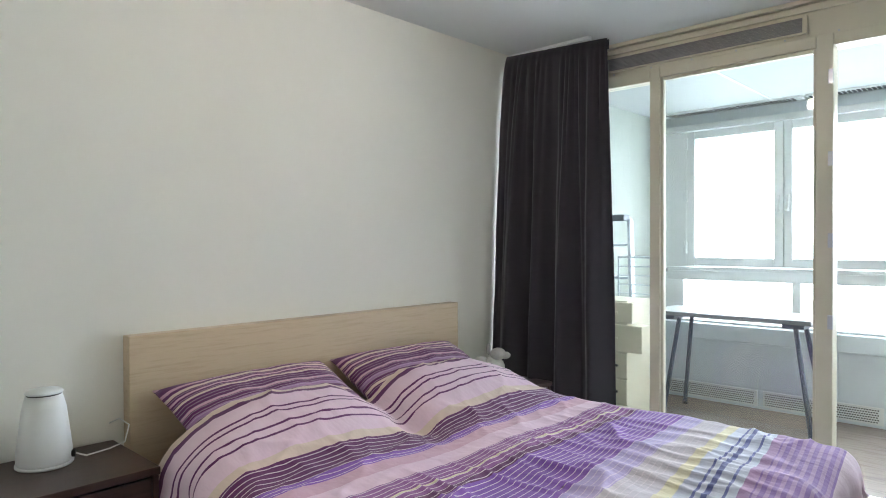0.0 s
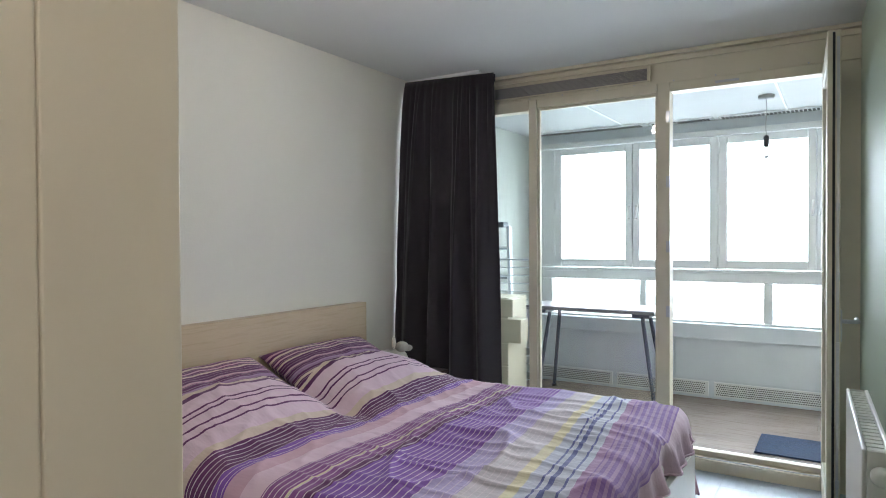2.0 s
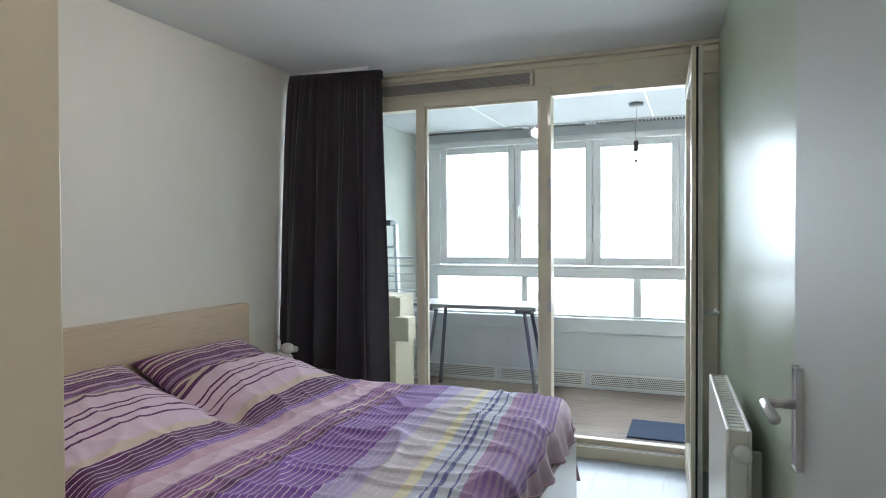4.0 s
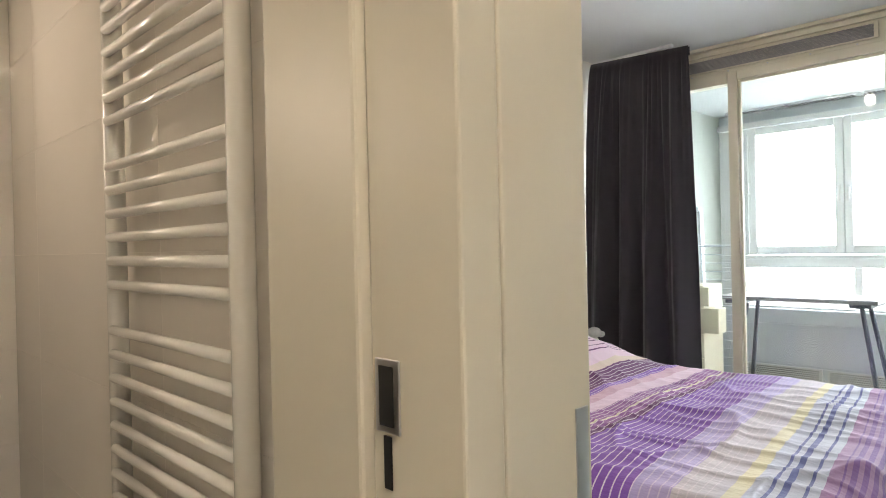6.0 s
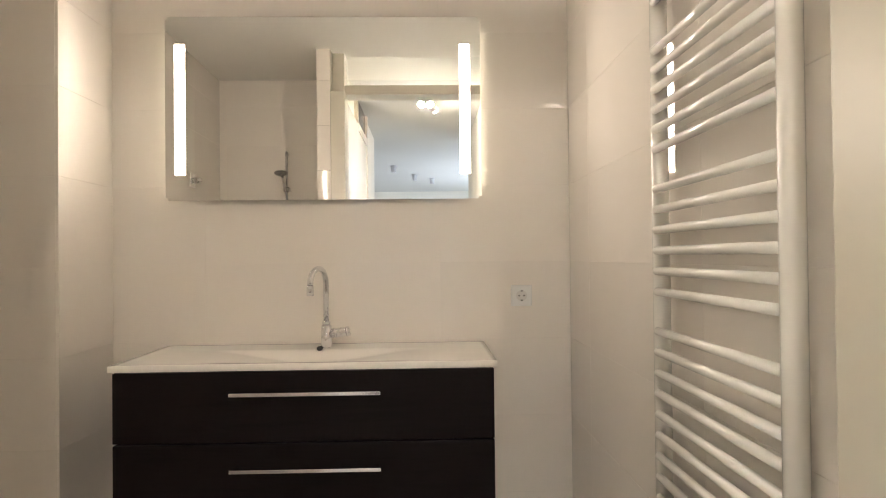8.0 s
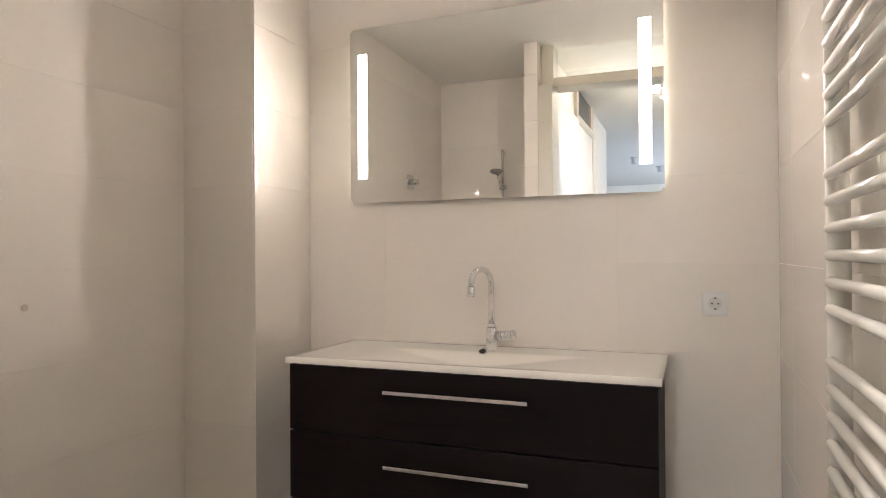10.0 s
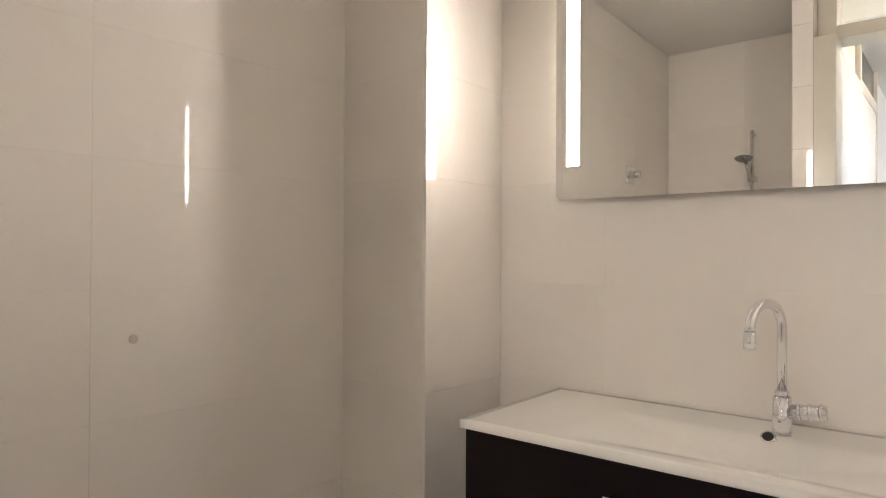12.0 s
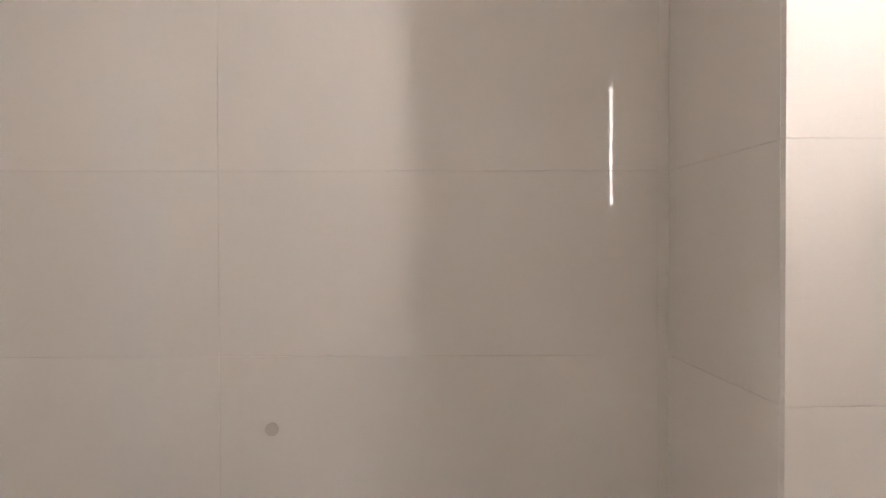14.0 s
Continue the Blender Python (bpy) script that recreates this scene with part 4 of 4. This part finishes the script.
def cloth(name, bands, length, thread, line_gap, line_zones, fine=1.0):
    """Woven striped cotton: colour bands across, thin white lines between, threads and creases as relief. UV is in metres."""
    m, nt, b = nodes_of(name)
    uv = nt.nodes.new("ShaderNodeUVMap")
    sep = nt.nodes.new("ShaderNodeSeparateXYZ")
    wob = noise_tex(nt, uv.outputs["UV"], 2.0, 2)
    sh = nt.nodes.new("ShaderNodeMath")
    sh.operation = "MULTIPLY_ADD"
    nt.links.new(uv.outputs["UV"], sep.inputs["Vector"])
    nt.links.new(wob.outputs["Fac"], sh.inputs[0])
    sh.inputs[1].default_value = 0.008
    nt.links.new(sep.outputs["X"], sh.inputs[2])
    nrm = nt.nodes.new("ShaderNodeMath")
    nrm.operation = "DIVIDE"
    nt.links.new(sh.outputs[0], nrm.inputs[0])
    nrm.inputs[1].default_value = length
    base = ramp(nt, nrm.outputs[0], [(p / length, c) for p, c in bands], "CONSTANT")
    # thin pale lines in some zones
    fr = nt.nodes.new("ShaderNodeMath")
    fr.operation = "PINGPONG"
    nt.links.new(sh.outputs[0], fr.inputs[0])
    fr.inputs[1].default_value = line_gap / 2
    thin = nt.nodes.new("ShaderNodeMath")
    thin.operation = "LESS_THAN"
    nt.links.new(fr.outputs[0], thin.inputs[0])
    thin.inputs[1].default_value = 0.0018 * fine
    zone = ramp(nt, nrm.outputs[0], [(p / length, (v, v, v)) for p, v in line_zones], "CONSTANT")
    both = nt.nodes.new("ShaderNodeMath")
    both.operation = "MULTIPLY"
    nt.links.new(thin.outputs[0], both.inputs[0])
    nt.links.new(zone.outputs["Color"], both.inputs[1])
    col = mixed(nt, both.outputs[0], base.outputs["Color"], (0.80, 0.70, 0.74))
    # violet lines near the foot
    fr2 = nt.nodes.new("ShaderNodeMath")
    fr2.operation = "PINGPONG"
    nt.links.new(sh.outputs[0], fr2.inputs[0])
    fr2.inputs[1].default_value = 0.014
    th2 = nt.nodes.new("ShaderNodeMath")
    th2.operation = "LESS_THAN"
    nt.links.new(fr2.outputs[0], th2.inputs[0])
    th2.inputs[1].default_value = 0.0075
    z2 = nt.nodes.new("ShaderNodeMath")
    z2.operation = "GREATER_THAN"
    nt.links.new(sh.outputs[0], z2.inputs[0])
    z2.inputs[1].default_value = 1.57 if length > 1 else 9.0
    dark = nt.nodes.new("ShaderNodeMath")
    dark.operation = "MULTIPLY"
    nt.links.new(th2.outputs[0], dark.inputs[0])
    nt.links.new(z2.outputs[0], dark.inputs[1])
    col = mixed(nt, dark.outputs[0], col, (0.22, 0.10, 0.33))
    # a plain pale hem past the last band
    hem = nt.nodes.new("ShaderNodeMath")
    hem.operation = "GREATER_THAN"
    nt.links.new(sh.outputs[0], hem.inputs[0])
    hem.inputs[1].default_value = 1.765 if length > 1 else 9.0
    col = mixed(nt, hem.outputs[0], col, (0.60, 0.42, 0.50))
    # faded patches
    patch = noise_tex(nt, uv.outputs["UV"], 2.2, 4)
    pf = nt.nodes.new("ShaderNodeMapRange")
    pf.inputs["From Min"].default_value, pf.inputs["From Max"].default_value = 0.45, 0.75
    pf.inputs["To Max"].default_value = 0.06
    nt.links.new(patch.outputs["Fac"], pf.inputs["Value"])
    col = mixed(nt, pf.outputs["Result"], col, (0.62, 0.50, 0.64))
    nt.links.new(col, b.inputs["Base Color"])
    b.inputs["Roughness"].default_value = 0.8
    b.inputs["Sheen Weight"].default_value = 0.15
    mp = nt.nodes.new("ShaderNodeMapping")
    mp.inputs["Scale"].default_value = (7, 15, 1)
    nt.links.new(uv.outputs["UV"], mp.inputs["Vector"])
    crease = noise_tex(nt, mp.outputs["Vector"], 1.6, 5, 0.6)
    fine_n = noise_tex(nt, uv.outputs["UV"], 500, 2)
    add = nt.nodes.new("ShaderNodeMath")
    add.operation = "MULTIPLY_ADD"
    nt.links.new(fine_n.outputs["Fac"], add.inputs[0])
    add.inputs[1].default_value = 0.06
    nt.links.new(crease.outputs["Fac"], add.inputs[2])
    bump(nt, b, add.outputs[0], 0.38, 0.012)
    return m


DUVET = cloth("striped_duvet_cotton", BANDS, 2.2, 500, 0.0225, [(0, 0.0), (0.37, 0.85), (0.535, 0.0), (0.71, 0.9), (1.12, 0.5), (1.32, 0.0)])
PILLOW_BANDS = [(0.0, PINK), (0.02, PLUM), (0.055, PINK), (0.07, PLUM), (0.085, CREAMY), (0.10, PLUM), (0.118, PINK), (0.128, PLUM), (0.145, CREAMY), (0.155, PLUM), (0.20, PINK), (0.212, PLUM), (0.24, MAUVE), (0.262, PLUM), (0.285, CREAMY),
                (0.30, PLUM), (0.33, MAUVE), (0.36, PINK), (0.385, PLUM), (0.41, PALE), (0.43, PLUM), (0.45, PINK), (0.47, PLUM), (0.485, PALE), (0.51, PLUM)]
PILLOW = cloth("striped_pillow_cotton", PILLOW_BANDS, 0.55, 500, 0.0155, [(0, 0.0), (0.08, 0.4), (0.36, 0.2)], 0.8)


def smooth(a, b, x):
    t = max(0.0, min(1.0, (x - a) / (b - a)))
    return t * t * (3 - 2 * t)


def over_edge(s, flat, r):
    """Position along and drop below for a sheet that bends over an edge after a flat run."""
    if s <= flat:
        return s, 0.0
    a = (s - flat) / r
    if a < math.pi / 2:
        return flat + r * math.sin(a), r * (1 - math.cos(a))
    d = s - flat - r * math.pi / 2
    return flat + r + d * 0.18, r + d


def ridge(x, y, sx, sy, seed):
    return 1 - 2 * abs(noise.noise(Vector((x * sx, y * sy, seed))))


DX0, DFLAT = -1.86, 1.61
DY0, DY1 = 1.20, 2.80


def duvet_point(s, v):
    """s: metres from the top hem; v: metres from the middle of the bed."""
    dx, drop_x = over_edge(s, DFLAT, 0.10)
    half = (DY1 - DY0) / 2
    dv, drop_y = over_edge(abs(v), half, 0.13)
    y = (DY0 + DY1) / 2 + math.copysign(dv, v)
    x = DX0 + dx
    z = 0.590
    # raised over the pillows, with a dip between them
    head = 1 - smooth(0.02, 0.52, s)
    hump = max(math.exp(-((y - 1.55) / 0.36) ** 4), math.exp(-((y - 2.40) / 0.36) ** 4))
    z += head * (0.075 + 0.085 * hump)
    z += 0.020 * noise.noise(Vector((x * 2.2, y * 2.4, 3.1))) + 0.006 * noise.noise(Vector((x * 6, y * 5, 7.7)))
    z += 0.010 * max(0, ridge(x, y, 2.0, 11.0, 4.4)) ** 3 * smooth(0.5, 0.9, s)
    z += 0.006 * max(0, ridge(x + 0.3 * y, y, 8.0, 7.0, 9.2)) ** 3 * (1 - smooth(0.45, 0.75, s))
    # the gap between the pillows and the creases that run out of it
    gap = math.exp(-((y - 1.98 - 0.12 * noise.noise(Vector((s * 5, 0, 2)))) / 0.085) ** 2)
    z -= 0.045 * gap * (1 - smooth(0.25, 0.6, s))
    z += 0.009 * max(0, ridge(x, y + 0.5 * x, 5.0, 4.0, 17.2)) ** 4 * (1 - smooth(0.5, 0.85, s))
    z += 0.014 * max(0, ridge(x + 0.2 * y, y, 3.2, 1.3, 23.0)) ** 5 * smooth(0.55, 0.8, s)
    flare = smooth(0.0, 0.2, drop_x)
    x += flare * 0.022 * math.sin(y * 12.5 + 0.6)
    x += flare * (0.020 * math.sin(y * 21 + 2 * noise.noise(Vector((y * 3, 0, 1)))) + 0.010 * math.sin(y * 47))
    side = smooth(0.0, 0.25, drop_y)
    y += math.copysign(1, v) * side * (0.022 * math.sin(x * 17 + 1.3) + 0.012 * math.sin(x * 39))
    return x, y, max(0.03, z - drop_x - drop_y * 0.9)


NS, NV = 230, 190
LS, LV = 1.84, 1.18
bm = bmesh.new()
uvl = bm.loops.layers.uv.new("UVMap")
vs = []
for i in range(NS + 1):
    row = []
    for j in range(NV + 1):
        s, v = LS * i / NS, -LV + 2 * LV * j / NV
        row.append((bm.verts.new(duvet_point(s, v)), s, v))
    vs.append(row)
for i in range(NS):
    for j in range(NV):
        q = (vs[i][j], vs[i + 1][j], vs[i + 1][j + 1], vs[i][j + 1])
        fc = bm.faces.new([k[0] for k in q])
        for lp, k in zip(fc.loops, q):
            lp[uvl].uv = (k[1] + 0.125 * smooth(0.7, 1.4, k[1]) * k[2], k[2])
duvet = tagged(part("duvet", bm, DUVET, None, "", True), "rumpled duvet striped in purple, plum, pink and yellow", "duvet")
part("hem", tube([duvet_point(LS, -LV + 2 * LV * j / 120) for j in range(121)], 0.006, 6), plain("hem_cotton", (0.58, 0.40, 0.48), 0.8, relief=0.2), duvet, "pale pink stitched hem", True)
sol = duvet.modifiers.new("thick", "SOLIDIFY")
sol.thickness, sol.offset = 0.016, -1
stand(duvet, 0.03, 0.06)


def pillow(yc, turn, lift):
    bm = bmesh.new()
    uvl = bm.loops.layers.uv.new("UVMap")
    n = 28
    W, D, T = 0.80, 0.54, 0.19
    top, bot = {}, {}
    for i in range(n + 1):
        for j in range(n + 1):
            u, v = -1 + 2 * i / n, -1 + 2 * j / n
            puff = ((1 - abs(u) ** 3.0) * (1 - abs(v) ** 3.0)) ** 0.55
            x, y = u * D / 2 * (1 - 0.05 * (1 - v * v)), v * W / 2 * (1 - 0.05 * (1 - u * u))
            w = 0.010 * noise.noise(Vector((x * 9 + yc, y * 9, 2))) + 0.006 * noise.noise(Vector((x * 22, y * 20 + yc, 5)))
            top[i, j] = (bm.verts.new((x, y, T / 2 * puff + w * puff)), x + D / 2, y)
            edge = i in (0, n) or j in (0, n)
            bot[i, j] = top[i, j] if edge else (bm.verts.new((x, y, -T / 2 * puff)), x + D / 2, y)
    for i in range(n):
        for j in range(n):
            for g, rev in ((top, False), (bot, True)):
                q = [g[i, j], g[i + 1, j], g[i + 1, j + 1], g[i, j + 1]]
                if rev:
                    q.reverse()
                fc = bm.faces.new([k[0] for k in q])
                for lp, k in zip(fc.loops, q):
                    lp[uvl].uv = (k[1], k[2])
    p = tagged(part("pillow", bm, PILLOW, None, "", True), "plump pillow in a finely striped plum and cream case", "pillow", "pillows")
    p.matrix_world = pose(-1.875, yc + 0.06, 0.665 + ZF + lift, 0, 26, turn)
    return p


pillow(1.575, 3, 0.0)
pillow(2.395, -2, 0.0)

# plush toy on the far nightstand, in plain shapes
bm = bmesh.new()
for c, r, sc in (((-2.02, 3.07, 0.60), 0.07, (0.9, 1.15, 1.1)), ((-2.0, 3.09, 0.69), 0.045, (0.9, 1.2, 0.8)), ((-1.99, 3.15, 0.675), 0.026, (0.9, 1.4, 0.8)), ((-2.02, 3.03, 0.725), 0.018, (0.6, 1.0, 2.0)), ((-2.05, 2.99, 0.66), 0.03, (1, 1.6, 0.8))):
    own = bmesh.new()
    bmesh.ops.create_icosphere(own, subdivisions=3, radius=r)
    for v in own.verts:
        v.co = Vector(c) + Vector((v.co.x * sc[0], v.co.y * sc[1], v.co.z * sc[2])) * (1 + 0.06 * noise.noise(v.co * 30))
    joined(bm, own)
stand(tagged(part("plush_toy", bm, plain("off_white_plush", (0.55, 0.52, 0.47), 0.95, var=0.15, scale=30, fine=300, relief=0.5), None, "", True), "small off-white plush toy on the nightstand", "plush toy"), 0.03, 0.05)

# ---- bedroom panel radiator ----
rd = thing("panel_radiator", (XE, 2.6, 0.1), "white flat panel radiator with a thermostatic valve", "radiator")
RX0, RX1, RY0, RY1, RZ0, RZ1 = 0.529, 0.599, 1.765, 2.57, 0.22, 0.823
part("front_panel", box(RX0, RX0 + 0.012, RY0, RY1, RZ0, RZ1, 0.004), RAD_PAINT, rd)
part("back_panel", box(RX1 - 0.012, RX1, RY0, RY1, RZ0, RZ1, 0.004), RAD_PAINT, rd)
part("end_cover", box(RX0 + 0.0121, RX1 - 0.0121, RY0 - 0.002, RY0 + 0.004, RZ0 + 0.01, RZ1 - 0.002, 0.002), RAD_PAINT, rd)
part("end_cover", box(RX0 + 0.0121, RX1 - 0.0121, RY1 - 0.004, RY1 + 0.002, RZ0 + 0.01, RZ1 - 0.002, 0.002), RAD_PAINT, rd)
for k in range(20):
    y = RY0 + 0.02 + k * 0.039
    part("top_slat", box(RX0 + 0.014, RX1 - 0.014, y, y + 0.026, RZ1 - 0.010, RZ1 - 0.006), RAD_PAINT, rd)
va = part("valve", rod((RX0 + 0.04, RY0 - 0.003, RZ1 - 0.055), (RX0 + 0.04, RY0 - 0.03, RZ1 - 0.055), 0.012, 16), CHROME, rd, "chrome valve body", True)
part("valve_head", lathe([(0.019, 0.0), (0.024, 0.006), (0.024, 0.03), (0.020, 0.045), (0.012, 0.048)], (0, 0, 0), 24), WHITE_PLASTIC, va, "white valve knob", True).matrix_basis = pose(RX0 + 0.04, RY0 - 0.031, RZ1 - 0.055, 90, 0, 0)
for y in (RY0 + 0.12, RY1 - 0.12):
    part("bracket", box(RX1 + 0.0005, 0.680 - 0.0212 * y, y, y + 0.03, 0.3, 0.72), RAD_PAINT, rd)
part("pipe", rod((RX0 + 0.04, RY0 + 0.03, 0.0), (RX0 + 0.04, RY0 + 0.03, RZ0), 0.008, 10), RAD_PAINT, rd)
rd.matrix_basis = pose(RX0, RY0, ZF, 0, 0, 2.3) @ pose(-RX0, -RY0, 0) @ rd.matrix_basis

# ---- loggia things ----
dk = thing("trestle_table", (-1.35, 5.2, 0), "white-topped folding table on dark steel trestle legs", "table")
part("tabletop", box(-1.95, -0.80, 4.98, 5.50, 0.775, 0.80, 0.004), plain("grey_tabletop", (0.62, 0.62, 0.62), 0.45), dk)
for x in (-1.80, -0.90):
    for y0, y1 in ((5.04, 5.12), (5.44, 5.36)):
        lx = x + (0.09 if x > -1 else -0.04)
        part("leg", tube([(x - (0.03 if x > -1 else -0.05), y1, 0.74), (lx, y0, 0.012)], 0.017, 8), DARK_STEEL, dk)
        part("foot", rod((lx, y0, 0.0), (lx, y0, 0.02), 0.021, 10), BLACK, dk)
    part("bearer", box(x - 0.09, x + 0.05, 5.02, 5.46, 0.74, 0.7745, 0.003), DARK_STEEL, dk)
part("edge_strip", box(-1.95, -0.80, 4.974, 4.9798, 0.772, 0.803, 0.001), plain("grey_edge", (0.24, 0.25, 0.27), 0.5), dk)

stand(dk)
IVORY = plain("ivory_plastic", (0.72, 0.67, 0.52), 0.45)
du = thing("drawer_tower", (-1.9, 4.4, 0), "ivory plastic drawer tower with two drawers pulled out", "drawer unit")
part("carcass", box(-2.17, -1.89, 4.28, 4.62, 0.02, 0.93, 0.006), IVORY, du)
for k, (z0, z1, out) in enumerate(((0.78, 0.92, 0.04), (0.58, 0.765, 0.11), (0.40, 0.57, 0.0), (0.22, 0.39, 0.0), (0.04, 0.21, 0.0))):
    d = part("drawer", box(-2.16, -1.885 + out, 4.262, 4.279 if out == 0 else 4.40, z0, z1, 0.005), IVORY, du)
    part("pull", box(-2.03, -1.95, 4.250, 4.2615, (z0 + z1) / 2 - 0.008, (z0 + z1) / 2 + 0.008, 0.003), BLACK if k > 1 else IVORY, d)
part("plinth", box(-2.16, -1.85, 4.29, 4.61, 0.0, 0.019), IVORY, du)

stand(du, 0.14)
ALU = plain("aluminium", (0.72, 0.77, 0.82), 0.45, 0.3)
WIRE = plain("white_wire", (0.70, 0.75, 0.79), 0.4)
st = thing("step_ladder", (-1.98, 4.75, 0), "folded aluminium step ladder leaning in the corner", "ladder")
for x0, x1 in ((-2.10, -2.14), (-1.97, -1.86)):
    part("rail", box(0, 0.025, 0, 0.05, 0, 1.50, 0.002), ALU, st).matrix_basis = pose(x1, 4.72, 0, 0, 0, 0) @ Matrix(((1, 0, (x0 - x1) / 1.50, 0), (0, 1, 0.03, 0), (0, 0, 1, 0), (0, 0, 0, 1)))
part("top_cap", box(-2.12, -1.94, 4.74, 4.84, 1.495, 1.545, 0.01), plain("grey_cap", (0.16, 0.18, 0.20), 0.5), st)
for z in (0.3, 0.55, 0.80, 1.05, 1.30):
    part("step", box(-2.12, -1.90, 4.73, 4.80, z, z + 0.02, 0.003), ALU, st)

stand(st, -0.08)
rk = thing("drying_rack", (-1.9, 4.55, 0), "white wire clothes drying rack folded upright", "drying rack")
for x in (-2.02, -1.66):
    part("frame_rail", rod((x, 4.66, 0.03), (x, 4.66, 1.22), 0.007, 8), WIRE, rk)
for k in range(17):
    z = 0.08 + k * 0.067
    part("wire", rod((-2.02, 4.655, z), (-1.66, 4.655, z), 0.0035, 6), WIRE, rk)
part("top_bar", rod((-2.02, 4.66, 1.22), (-1.66, 4.66, 1.22), 0.008, 8), WIRE, rk)
part("corner_joint", box(-1.675, -1.645, 4.64, 4.68, 1.12, 1.15, 0.004), BLACK, rk)
for x in (-2.02, -1.66):
    part("foot", rod((x, 4.66, 0.0), (x, 4.66, 0.03), 0.010, 8), BLACK, rk)

stand(rk)

mt2 = tagged(part("doormat", box(0.0, 0.60, 4.29, 4.74, ZF + 0.001, ZF + 0.012, 0.003), MAT_BLUE), "dark blue doormat on the loggia floor", "doormat")

pl = thing("pendant_lamp", (0.016, 4.85, ZL), "bare bulb pendant on a twisted cord", "pendant lamp")
px_, py_ = 0.016, 4.85
part("ceiling_cup", lathe([(0.05, -0.025), (0.055, -0.012), (0.055, -0.0005)], (px_, py_, ZL), 24), plain("grey_cup", (0.25, 0.25, 0.25), 0.4), pl, "", True)
part("cord", tube([(px_, py_, ZL - 0.025), (px_ + 0.004, py_, ZL - 0.1), (px_ - 0.003, py_, ZL - 0.2), (px_, py_, ZL - 0.29)], 0.003, 6), plain("grey_cord", (0.4, 0.4, 0.4), 0.6), pl, "", True)
part("socket", lathe([(0.010, 0.0), (0.018, -0.008), (0.019, -0.075), (0.015, -0.08)], (px_, py_, ZL - 0.285), 18), BLACK, pl, "black lamp holder", True)
part("bulb", lathe([(0.012, -0.081), (0.016, -0.10), (0.020, -0.14), (0.012, -0.165), (0.002, -0.168)], (px_, py_, ZL - 0.285), 18), glass_mat("clear_bulb"), pl, "clear glass bulb", True)

# ---- floor planks ----
plank_cache = {}


def planks(parent, x0, x1, y0, y1, along_x, mat, w=0.19, length=1.28):
    rnd = random.Random(5)
    r0, r1, l0, l1 = (y0, y1, x0, x1) if along_x else (x0, x1, y0, y1)
    r = r0
    while r < r1 - 0.005:
        a = l0 - rnd.random() * length
        re = min(r + w, r1)
        while a < l1:
            p, q = max(a, l0), min(a + length, l1)
            if q - p > 0.02:
                size = (round(q - p - 0.001, 3), round(re - r - 0.001, 3), mat.name)
                if size not in plank_cache:
                    bm = bmesh.new()
                    bmesh.ops.create_cube(bm, size=1.0)
                    for v in bm.verts:
                        v.co = Vector((v.co.x * size[0], v.co.y * size[1], v.co.z * 0.012)) if along_x else Vector((v.co.x * size[1], v.co.y * size[0], v.co.z * 0.012))
                    plank_cache[size] = mesh_of("plank", bm, mat)
                k = new("plank", plank_cache[size])
                k.parent = parent
                c = ((p + q) / 2, (r + re) / 2)
                k.matrix_basis = Matrix.Translation((*(c if along_x else c[::-1]), ZF - 0.006))
            a += length
        r += w


planks(floor_bed, XW, XE, YS - 0.2, YW - 0.06, False, BED_FLOOR)
planks(floor_log, XW, 1.7, YW + 0.06, YF - 0.045, True, LAMINATE)
